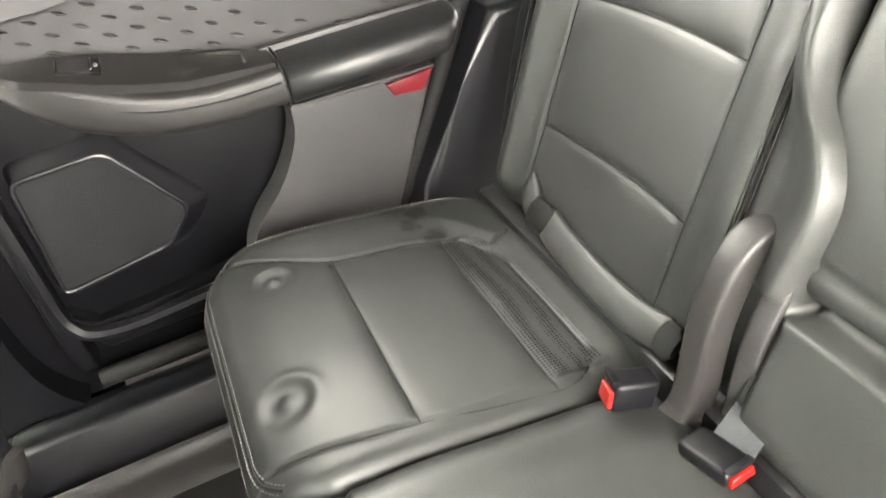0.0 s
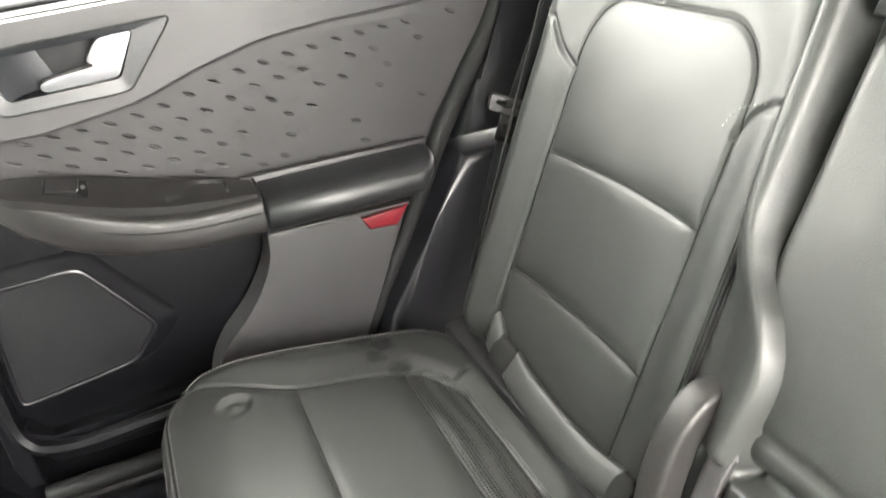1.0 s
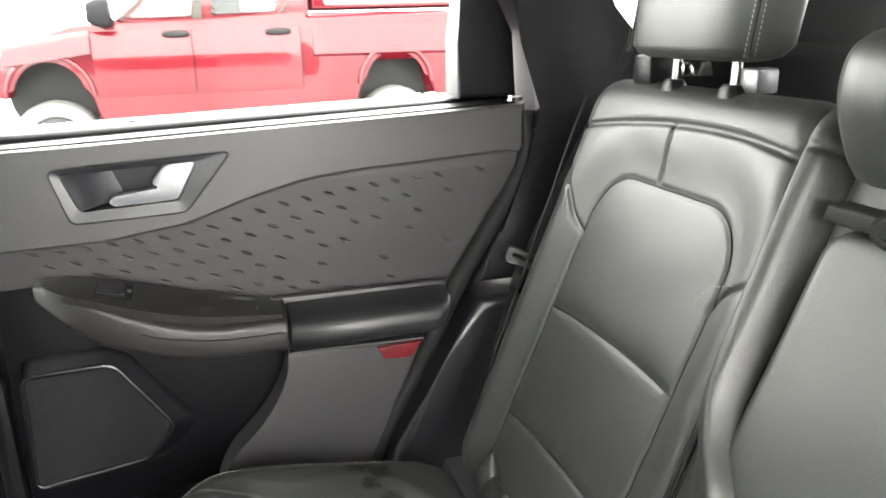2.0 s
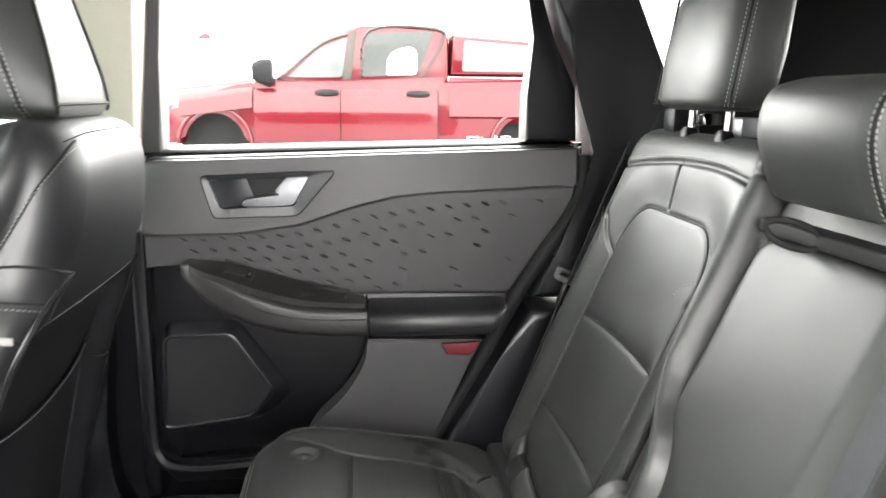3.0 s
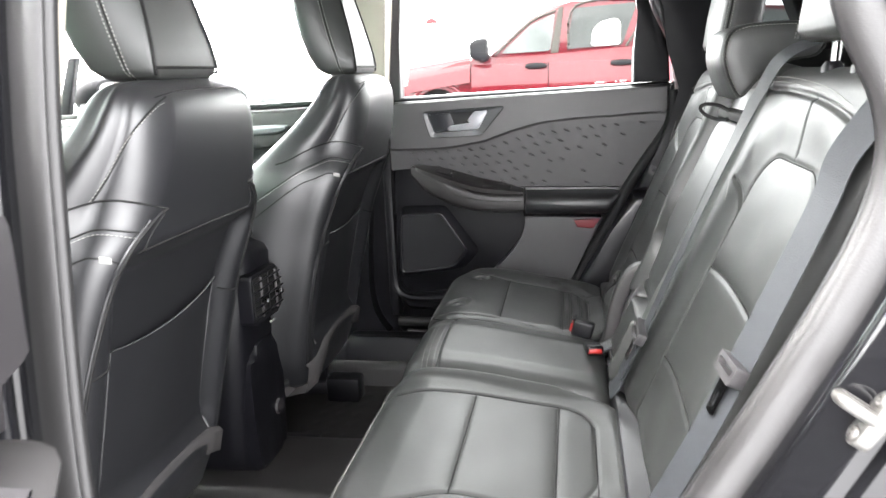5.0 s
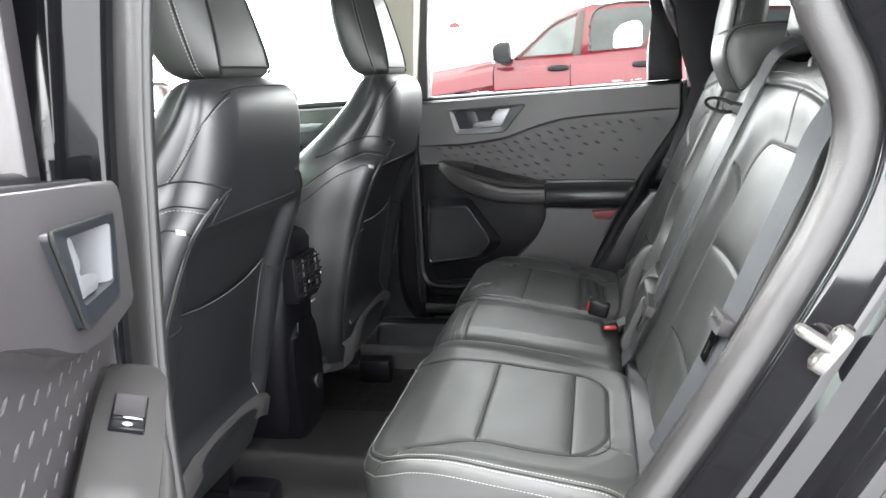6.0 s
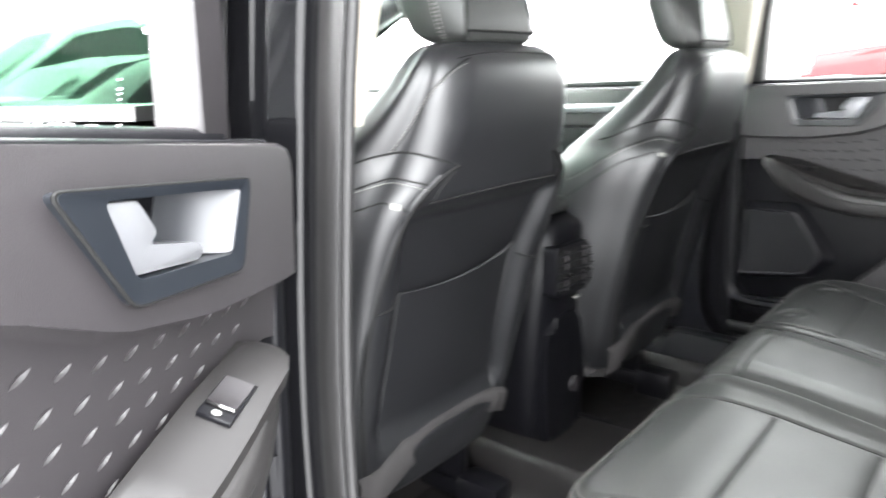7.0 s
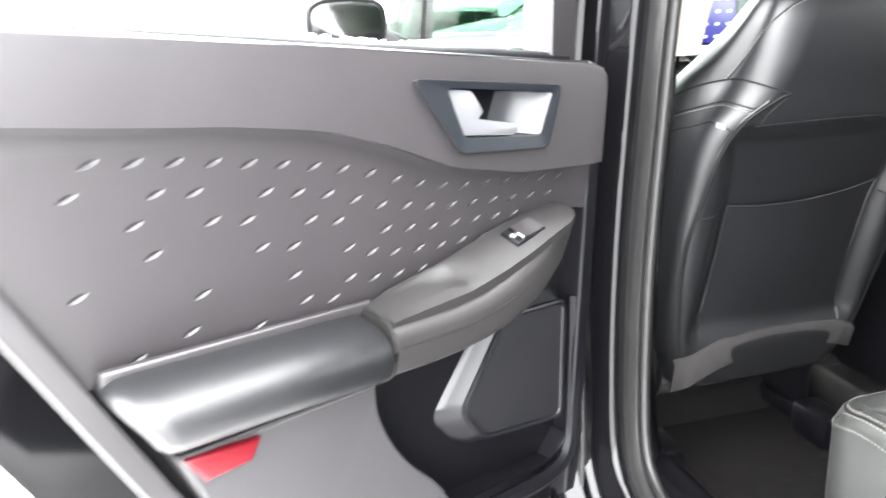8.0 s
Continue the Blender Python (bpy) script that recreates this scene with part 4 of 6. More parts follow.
for off in (0.0, .007):
    part("stitching", stitches(line_on([(.10, .860 + off), (-.15, .866 + off), (-.3, .866 + off), (-.45, .858 + off), (-.56, .842 + off)], .024), BN), THREAD, sixty, "pale double stitching")
part("stitching", stitches(line_on([(-.262, .694), (-.235, .716), (-.20, .728)], .025), BN), THREAD, sixty)


def headrest(name, parent, cx, y, z0, z1, hw, lab=""):
    """A rounded head restraint on two posts, with a stitched front panel."""
    secs = []
    for f, w, dpt, e in ((0, .80, .62, 2.8), (.025, .93, .86, 3.2), (.08, .99, .97, 3.8), (.4, 1.0, 1.0, 4.0), (.75, .97, .95, 3.6), (.93, .88, .8, 3), (1.0, .68, .5, 2.5)):
        secs.append(ring(cx, y - .03 * f, z0 + (z1 - z0) * f, hw * w, .047 * dpt, e, 52))
    hd = part(name, loft(secs), LEATHER, parent, lab, angle=70)
    for s in (-1, 1):
        edge = [(f, cx + s * hw * .965, y - .03 * f + .030) for f in np.linspace(.03, .90, 16)]
        part("seam", tube([V((x + s * .001, q, z0 + (z1 - z0) * f)) for f, x, q in edge], .0018, 6), SEAM, hd)
        for off in (-.005, .005):
            part("stitching", stitches([V((x + s * (.0018 - .35 * off), q + off, z0 + (z1 - z0) * f)) for f, x, q in edge], (s, .4, 0)), THREAD, hd)
        part("post", tube([V((cx + s * .055, y - .005, z0 + .02)), V((cx + s * .055, y + .0, z0 - .09))], .006, 10), CHROME, hd, "chrome post")
        part("post_collar", loft([ring(cx + s * .055, y, z, r, r * .8, 3, 16) for z, r in ((z0 - .045, .016), (z0 - .032, .015), (z0 - .026, .010))]), PLASTIC_BLACK, hd)
    return hd


headrest("headrest", forty, .367, -.190, .930, 1.125, .115)
headrest("headrest", sixty, -.405, -.190, .930, 1.125, .115)
# low centre headrest that hooks over the backrest: one side profile, carried across
hook = smooth_line([V(p) for p in ((-.125, .846, 0), (-.108, .868, 0), (-.094, .912, 0), (-.100, .950, 0), (-.125, .966, 0), (-.18, .970, 0), (-.245, .966, 0), (-.262, .945, 0), (-.250, .916, 0), (-.215, .909, 0), (-.182, .899, 0), (-.152, .876, 0))], 4, closed=True)
mid = sum(hook, V((0, 0, 0))) / len(hook)
secs = []
for x, f in ((-.104, .60), (-.102, .84), (-.096, .95), (-.086, 1.0), (-.02, 1.01), (.05, 1.0), (.068, .96), (.080, .86), (.084, .60)):
    secs.append([V((x, *(mid.xy + (p.xy - mid.xy) * f))) for p in hook])
hm = part("headrest", loft(secs), LEATHER, sixty, "low hooked centre headrest with stitched sides", angle=60)
for f, x in ((.955, -.0975), (.90, -.1005)):
    ln = [V((x, *(mid.xy + (p.xy - mid.xy) * f))) for p in hook]
    part("stitching", stitches(ln[44:] + ln[:30], (-1, 0, 0)), THREAD, hm, "pale double stitching")
part("side_seam", tube([V((-.0995, *(mid.xy + (p.xy - mid.xy) * .93))) for p in hook], .0022, 6, closed=True, up=(1, 0, 0)), SEAM, hm)
# release lever on top of the narrow backrest
part("release_lever", prism([(.398, .908), (.448, .904), (.452, .914), (.430, .922), (.404, .924)], -.228, -.202, .003, axis="y"), CHROME, forty, "chrome release lever")
part("lever_base", box(.470, .512, -.23, -.185, .892, .930, .006), PLASTIC_BLACK, forty)
part("release_button", box(.278, .306, -.222, -.194, .896, .922, .003), SATIN, forty, "pale release button")


def cushion(d, lab, x0, x1, relief, y0=.045, y1=.492, corner=.06, lift=0.0, low=.20, hide=LEATHER):
    cx, cy, hx, hy = (x0 + x1) / 2, (y0 + y1) / 2, (x1 - x0) / 2, (y1 - y0) / 2

    def place(u, w, h):
        y = cy + w
        z = .365 - .17 * .022 * math.log(1 + math.exp(min(40.0, (.36 - y) / .022))) - .25 * max(0, y - .40) ** 1.5 * 3 + lift
        return V((cx + u, y, z + h))
    part("cushion", soft(hx, hy, corner, .036, lambda U, W: relief(cx + U, cy + W), place, low, 190, 190), hide, d, lab, angle=75)

    def top(x, y, h=None):
        if h is None:
            qx, qy = abs(x - cx) - (hx - corner), abs(y - cy) - (hy - corner)
            inside = corner - (math.hypot(max(qx, 0), max(qy, 0)) + min(max(qx, qy), 0))
            f = min(1.0, max(0.0, inside / .036))
            h = float(relief(np.array([x]), np.array([y]))[0]) - .036 * (1 - math.sqrt(max(0.0, 1 - (1 - f) ** 2))) + .0012
        return place(x - cx, y - cy, h)
    return d, top


def rim_line(hx, hy, corner, inset, span, n=60):
    """A line round a rounded plan, inset from its rim; span gives the share of it, from the middle of the +y side, turning to +x."""
    pts = []
    hx, hy, corner = hx - inset, hy - inset, max(.005, corner - inset)
    a, b, c = hx - corner, hy - corner, corner * math.pi / 2
    for f in np.linspace(span[0], span[1], n):
        sx, s = (1, f) if f >= 0 else (-1, -f)
        if s < a:
            x, y = s, hy
        elif s < a + c:
            q = (s - a) / corner
            x, y = a + corner * math.sin(q), b + corner * math.cos(q)
        else:
            x, y = hx, b - (s - a - c)
        pts.append((sx * x, y))
    return pts


def cushion_face(X, Y, outer, inner):
    """Centre panel open to the front, two cross seams, raised sides; outer and inner are its side lines."""
    outer, inner = flat(outer), flat(inner)
    lo = np.interp(Y, [p[1] for p in outer], [p[0] for p in outer])
    li = np.interp(Y, [p[1] for p in inner], [p[0] for p in inner])
    c, hw = (lo + li) / 2, np.abs(lo - li) / 2
    q = np.abs(X - c) - hw
    rear = .112 - Y
    k = .055
    d = np.hypot(np.maximum(q + k, 0), np.maximum(rear + k, 0)) + np.minimum(np.maximum(q + k, rear + k), 0) - k
    h = .0085 * step01(d, -.002, .060) - .0026 * np.exp(-(d / .0040) ** 2)
    ins = step01(-d, 0, .02)
    for y in (.315, .172):
        h += ins * (-.0018 * np.exp(-((Y - y) / .0034) ** 2) - .0016 * np.exp(-((Y - y) / .011) ** 2) + .0010 * np.exp(-((Y - y - .03) / .025) ** 2))
    return h + wrinkle(X, Y, 33, .0006)


def cushion_seams(parent, top, outer, inner):
    """The dark sewn lines of a cushion's centre panel."""
    outer, inner = flat(outer), flat(inner)

    def side(line, y):
        return float(np.interp(y, [p[1] for p in line], [p[0] for p in line]))
    k, y0 = .055, .112
    s = 1 if side(outer, .3) > side(inner, .3) else -1
    a, b = side(outer, y0 + k), side(inner, y0 + k)
    line = [(side(outer, y), y) for y in np.linspace(.455, y0 + k, 40)]
    line += [(a - s * k * (1 - math.cos(q)), y0 + k - k * math.sin(q)) for q in np.linspace(.1, math.pi / 2, 10)]
    line += [(x, y0) for x in np.linspace(a - s * (k + .01), b + s * (k + .01), 20)]
    line += [(b + s * k * (1 - math.sin(q)), y0 + k - k * math.cos(q)) for q in np.linspace(0, math.pi / 2 - .1, 10)]
    line += [(side(inner, y), y) for y in np.linspace(y0 + k, .455, 40)]
    low = V((0, 0, .0007))
    part("panel_seam", tube([top(*p) - low for p in line], .0011, 6), SEAM, parent)
    for y in (.315, .172):
        part("cross_seam", tube([top(x, y) - low for x in np.linspace(side(outer, y), side(inner, y), 40)], .0013, 6), SEAM, parent)


OUT_R = [(.44, .10), (.488, .16), (.502, .228), (.506, .313), (.535, .37), (.575, .44), (.60, .50)]
IN_R = [(.182, .10), (.180, .18), (.192, .313), (.212, .44), (.22, .50)]


def right_cushion(X, Y):
    h = cushion_face(X, Y, OUT_R, IN_R)
    # two pressed dents left by something that stood here
    for cx, cy, r in ((.288, .425, .034), (.500, .392, .024)):
        d = np.hypot(X - cx, Y - cy)
        h += .0030 * np.exp(-((d - r) / (.26 * r)) ** 2) * (.4 + .6 * np.cos(np.arctan2(Y - cy, X - cx) + 1.0)) - .0040 * np.exp(-((d - .5 * r) / (.4 * r)) ** 2)
    # seam towards the rear, from the side line to the edge
    h += groove(X, Y, [(.447, .118), (.470, .085)], .003, .004)
    return h


cr, topr = cushion(forty, "cushion with two dents", .158, .612, right_cushion, corner=.085, hide=LEATHER_DAMP)
for inset in (.010, .017):
    part("stitching", stitches([topr(.385 + x, .2685 + y) for x, y in rim_line(.227, .2235, .085, inset, (-.20, .62), 90)], (.3, .3, .9), r=.0006), THREAD, cr, "pale stitching along the edge")
part("stitching", stitches([topr(.385 + x, .2685 + y) for x, y in rim_line(.2275, .224, .085, .001, (-.20, .62), 90)], (.6, .6, .5), r=.0006), THREAD, cr, "pale stitching along the edge")
part("edge_seam", tube([topr(.385 + x, .2685 + y) - V((0, 0, .001)) for x, y in rim_line(.227, .2235, .085, .0135, (-.20, .62), 90)], .0012, 6), SEAM, cr)
cushion_seams(cr, topr, OUT_R, IN_R)
# fine perforation of the rear insert, a thin sheet that follows the cushion
bm = bmesh.new()
rows = []
for x in np.linspace(.196, .482, 40):
    y0, y1 = .106 + .03 * max(0, (x - .42) / .062) ** 2, .1695
    rows.append([])
    for f in np.linspace(0, 1, 12):
        y = y0 + (y1 - y0) * f
        rows[-1].append(bm.verts.new(topr(x, y, float(right_cushion(np.array([x]), np.array([y]))[0]) + .0022)))
for a, b in zip(rows, rows[1:]):
    for i in range(11):
        bm.faces.new((a[i], a[i + 1], b[i + 1], b[i]))
part("perforated_insert", bm, PERFORATED, cr, "finely perforated leather insert")


def mid_cushion(X, Y):
    h = .004 + wrinkle(X, Y, 24, .0009)
    h += groove(X, Y, flat([(.17, .405), (.02, .412), (-.15, .405)]), .004, .005)
    d = plan_distance(X, Y, .0, .27, .12, .30, .05)
    return h + .006 * step01(-d, 0, .05)


cm, topm = cushion(sixty, "raised centre cushion", -.140, .160, mid_cushion, y0=.078, y1=.478, corner=.035, lift=.004)
for off in (0, .010):
    part("stitching", stitches([topm(x, y + off) for x, y in flat([(.150, .420), (.09, .428), (.0, .430), (-.13, .424)])], (0, .3, .95)), THREAD, cm, "pale double stitching")
# flap between the cushions
OUT_L = [(-.48, .10), (-.528, .16), (-.542, .228), (-.546, .313), (-.575, .37), (-.605, .44), (-.62, .50)]
IN_L = [(-.222, .10), (-.220, .18), (-.228, .313), (-.240, .44), (-.245, .50)]


def left_cushion(X, Y):
    h = cushion_face(X, Y, OUT_L, IN_L)
    h += groove(X, Y, [(-.487, .118), (-.510, .085)], .003, .004)
    h += .012 * np.exp(-(np.abs(X + .168) / .012) ** 2) * step01(Y, .10, .2)
    return h


cl, topl = cushion(sixty, "", -.628, -.146, left_cushion, corner=.085)
for inset in (.009, .016):
    part("stitching", stitches([topl(-.387 + x, .2685 + y) for x, y in rim_line(.241, .2235, .085, inset, (-.66, .18), 90)], (-.3, .3, .9), r=.0006), THREAD, cl, "pale double stitching")
part("stitching", stitches([topl(-.387 + x, .2685 + y) for x, y in rim_line(.2415, .224, .085, .001, (-.66, .18), 90)], (-.6, .6, .5), r=.0006), THREAD, cl, "pale stitching along the edge")
part("edge_seam", tube([topl(-.387 + x, .2685 + y) - V((0, 0, .001)) for x, y in rim_line(.241, .2235, .085, .0125, (-.66, .18), 90)], .0014, 6), SEAM, cl)
cushion_seams(cl, topl, OUT_L, IN_L)
# black plinth below the cushions
tagged(part("trim_seat_plinth", box(-.62, .60, .06, .44, -.012, .16, .02), PLASTIC_BLACK), "black plastic plinth under the rear seat", "plinth", kind="structure")

# rolled flap along the foot of the narrow backrest, with two anchor openings
flap = thing("anchor_flap", "rolled black leather flap with child seat anchors", "flap")
fold = smooth_line([V(p) for p in ((.402, .052, .362), (.37, .057, .358), (.32, .060, .355), (.27, .062, .353), (.21, .062, .354), (.160, .058, .361))], 4)


def fold_ring(p, f):
    """A flat oval across the fold, leaning against the backrest."""
    return [p + V((0, q.x * .64 + q.y * .77, -q.x * .77 + q.y * .64)) * f for q in ring(0, 0, 0, .0205, .0085, 2.4, 28)]


mouth = [(fold[2], .45), (fold[0] + V((-.004, 0, 0)), .70), (fold[0], .86), (fold[0] + V((-.001, 0, 0)), .97)]
tail = [(fold[-1] + V((.001, 0, 0)), .97), (fold[-1], .86), (fold[-1] + V((.004, 0, 0)), .70), (fold[-3], .45)]
part("roll", loft([fold_ring(p, f) for p, f in mouth + [(p, 1.0) for p in fold[1:-1]] + tail]), LEATHER, flap, angle=60)
# solid black plugs paint the shade inside the two anchor openings
for x0, x1, y, z in ((.394, .440, .055, .366), (.138, .167, .060, .362)):
    part("opening_plug", loft([fold_ring(V((x, y, z)), f) for x, f in ((x0, .6), (x0 + .006, .95), (x1 - .006, .95), (x1, .6))]), SEAM, flap, "solid black plug for the shaded anchor opening")
part("tab", loft([fold_ring(V((x, y, z)), f) for x, y, z, f in ((.438, .049, .367, .35), (.440, .049, .367, .85), (.450, .047, .370, 1.0), (.462, .043, .374, 1.0), (.474, .038, .379, .9), (.480, .034, .383, .4))]), LEATHER, flap, "puckered leather tab")


def buckle(label, at, turn, size=(.060, .062, .028)):
    """A belt buckle: shouldered black body with a red push button in its end."""
    d = thing("seat_belt_buckle", label, "buckle", "seat belt buckles")
    m = Matrix.Translation(at) @ Euler([radians(a) for a in turn]).to_matrix().to_4x4()
    w, l, t = size
    bm = box(-w / 2, w / 2, -l, 0, -t / 2, t / 2, .006, 3)
    bmesh.ops.transform(bm, matrix=m, verts=bm.verts)
    part("body", bm, PLASTIC_BLACK, d)
    bm = prism([(-w * .40, -t * .30), (w * .40, -t * .30), (w * .36, t * .22), (-w * .36, t * .22)], -.004, .004, .002, axis="y")
    bmesh.ops.transform(bm, matrix=m, verts=bm.verts)
    part("button", bm, BUTTON, d, "red push button")
    bm = box(-w * .42, w * .42, -.004, .004, t * .44, t * .62, .001)
    bmesh.ops.transform(bm, matrix=m, verts=bm.verts)
    part("slot_edge", bm, PLASTIC_BLACK, d)


buckle("black belt buckle with red button standing upright", (.124, .149, .365), (14, 0, -10), (.027, .046, .036))
buckle("black belt buckle with red button lying on the cushion", (-.001, .104, .355), (10, 0, 96), (.034, .058, .018))
# hinge cover: a broad black arched strap from the backrest to the cushion, with a thinner one beside it
hinge = thing("hinge_cover", "black plastic seat hinge cover between the cushions", "hinge cover")


def arched(x, w, dy, dz, thick):
    path = smooth_line([V((x, y + dy, z + dz)) for y, z in ((-.035, .458), (-.020, .488), (.002, .497), (.026, .476), (.044, .432), (.053, .390), (.059, .355), (.070, .326), (.088, .312))], 6)
    rows = []
    for i, p in enumerate(path):
        t = (path[min(i + 1, len(path) - 1)] - path[max(i - 1, 0)]).normalized()
        n = V((0, t.z, -t.y))
        rows.append([p + V((q.x, 0, 0)) + n * q.y for q in ring(0, 0, 0, w, thick, 5, 28)])
    return loft(rows)


part("strap_cover", arched(.098, .0165, .010, 0, .016), DECK, hinge, angle=60)
part("strap_cover", arched(.060, .012, -.003, -.012, .005), PLASTIC_GREY, hinge, "thin grey plastic strip", angle=60)
# webbing stub of the centre buckle
stub = thing("buckle_strap", "black webbing strap stub behind the centre cushion", "strap")
part("webbing", ribbon(smooth_line([V(p) for p in ((.046, .005, .372), (.040, .034, .373), (.032, .064, .364), (.025, .092, .349))], 5), [(.020, .003, 0)] * 16, .004), BELT, stub)
# gap filler in the leather copy darkened for shade
tagged(part("trim_seat_gap", box(-.60, .58, -.20, .075, .05, .335, .01), LEATHER_SHADED), "black leather skirt behind the cushions", "trim", kind="structure")
tagged(part("floor_cargo", box(-.70, .66, -1.14, -.16, -.012, .33, .01), CARPET), "charcoal carpet of the cargo floor", "floor", kind="structure")

# seat belts
def belt(name, label, pts, sides, thick=.0016):
    d = thing(name, label, "seat belt", "rear seat belts")
    line = smooth_line(pts, 8)
    sd = [V(s) for s in smooth_line(sides, 8)]
    part("webbing", ribbon(line, sd, thick), BELT, d)
    return d


def tongue(parent, at, turn, wide=(1, 0, 0), up=None):
    """A belt tongue: a slotted plastic bar over the webbing with a steel blade hanging below it."""
    ux, uz = V(wide).normalized(), (V(up) if up else BU).normalized()
    un = uz.cross(ux).normalized() * -1
    ux = uz.cross(un) * -1
    m = Matrix.Translation(at) @ Matrix((ux, un, uz)).transposed().to_4x4() @ Matrix.Rotation(radians(turn), 4, "Y")
    bm = bmesh.new()
    out = smooth_corner([(-.034, -.011), (.034, -.011), (.037, .012), (-.037, .012)], .006)
    hole = smooth_corner([(-.027, -.002), (.027, -.002), (.028, .006), (-.028, .006)], .003)
    rows = [[bm.verts.new((x, d, z)) for x, z in r] for d, r in ((-.007, out), (.006, out), (.008, [(x * .96, z * .9) for x, z in out]), (.008, hole), (-.007, hole))]
    for a, b in zip(rows, rows[1:] + rows[:1]):
        for i in range(len(a)):
            bm.faces.new((a[i], a[(i + 1) % len(a)], b[(i + 1) % len(a)], b[i]))
    bmesh.ops.transform(bm, matrix=m, verts=bm.verts)
    ob = part("tongue", bm, PLASTIC_GREY, parent, "grey plastic belt tongue")
    bm = bmesh.new()
    out = smooth_corner([(-.012, -.052), (.012, -.052), (.014, -.008), (-.014, -.008)], .003)
    hole = smooth_corner([(-.006, -.044), (.006, -.044), (.006, -.026), (-.006, -.026)], .0015)
    rows = [[bm.verts.new((x, d, z)) for x, z in r] for d, r in ((-.0012, out), (.0012, out), (.0012, hole), (-.0012, hole))]
    for a, b in zip(rows, rows[1:] + rows[:1]):
        for i in range(len(a)):
            bm.faces.new((a[i], a[(i + 1) % len(a)], b[(i + 1) % len(a)], b[i]))
    bmesh.ops.transform(bm, matrix=m, verts=bm.verts)
    part("blade", bm, CHROME, ob, "steel blade with a square hole")


bmid = belt("seat_belt", "grey webbing seat belt across the centre place",
            [back_at(-.270, .960, -.035), back_at(-.245, .905, .034), back_at(-.190, .842, .034), back_at(-.183, .70, .034), back_at(-.196, .54, .034), back_at(-.214, .455, .036), back_at(-.212, .38, .040)],
            [(.012, 0, .006), (.012, .004, .005), (.014, .004, .004), (.016, 0, .003), (.017, 0, .003), (.018, 0, .003), (.019, 0, .003)])
tongue(bmid, back_at(-.212, .455, .042), 6)
part("lap_webbing", ribbon([back_at(-.212, .44, .040), V((-.205, .070, .378)), V((-.19, .085, .352))], [(.024, 0, .004)] * 3, .0016), BELT, bmid)
bleft = belt("seat_belt", "grey webbing seat belt hanging beside the doorway",
             [V((-.670, -.235, 1.02)), back_at(-.640, .87, .020), back_at(-.628, .80, .030), back_at(-.645, .745, .031), back_at(-.658, .60, .032), back_at(-.664, .50, .034), back_at(-.668, .40, .040)],
             [(.020, .010, .004), (.023, .008, .004), (.024, .006, .004), (.024, .004, .004), (.024, .004, .004), (.024, .004, .003), (.024, .004, .003)])
tongue(bleft, back_at(-.657, .575, .038), -4)
bright = belt("seat_belt", "dark webbing seat belt beside the pillar trim",
              [V((.604, -.235, .935)), V((.612, -.190, .84)), V((.620, -.130, .72)), V((.624, -.085, .62)), V((.622, -.04, .50)), V((.615, .0, .38))],
              [(.001, .007, .003), (.001, .007, .003), (.001, .008, .003), (.001, .008, .003), (.001, .008, .003), (.001, .008, .003)])
tongue(bright, V((.622, -.085, .622)), 0, (.25, .95, .35))
# ---- front seats ----
FC = -.4375
# height, depth of the rear skin, half width of the rear and of the front, depth, rounding of the rear corner
PROFILE = np.array([p for p in smooth_line([Vector(q) for q in ((.20, .812, .180), (.27, .792, .203), (.38, .772, .218), (.47, .752, .225), (.57, .728, .230), (.66, .695, .232), (.71, .674, .220), (.75, .660, .192), (.80, .646, .178), (.85, .640, .168), (.88, .642, .158), (.900, .652, .142), (.911, .668, .12), (.915, .680, .08))], 5)])
PROFILE2 = np.array([p for p in smooth_line([Vector(q) for q in ((.205, .14, .040), (.240, .22, .036), (.260, .25, .030), (.268, .26, .026), (.272, .27, .026), (.274, .26, .028), (.266, .24, .034), (.245, .21, .046), (.215, .17, .052), (.186, .132, .052), (.168, .112, .050), (.150, .09, .042), (.13, .06, .030), (.09, .03, .015))], 5)])


def seat_section(z):
    zs = PROFILE[:, 0]
    return [float(np.interp(z, zs, c)) for c in (PROFILE[:, 1], PROFILE[:, 2], PROFILE2[:, 0], PROFILE2[:, 1], PROFILE2[:, 2])]


def knee_edge(z):
    """Half width of the hollow between the two side rolls of the seat back."""
    return float(np.interp(z, (.25, .308, .38, .46, .565, .62, .665, .695, .705), (.158, .156, .150, .148, .148, .157, .170, .184, .186)))


def hollow(dx, z):
    """How far the middle of the seat back lies in from the side rolls."""
    deep = .030 * float(step01(np.array(z), .712, .670)) if z > .5 else .030 * float(step01(np.array(z), .27, .34))
    a = abs(dx) - knee_edge(z)
    return deep * (1 - float(step01(np.array(a), -.004, .040)))


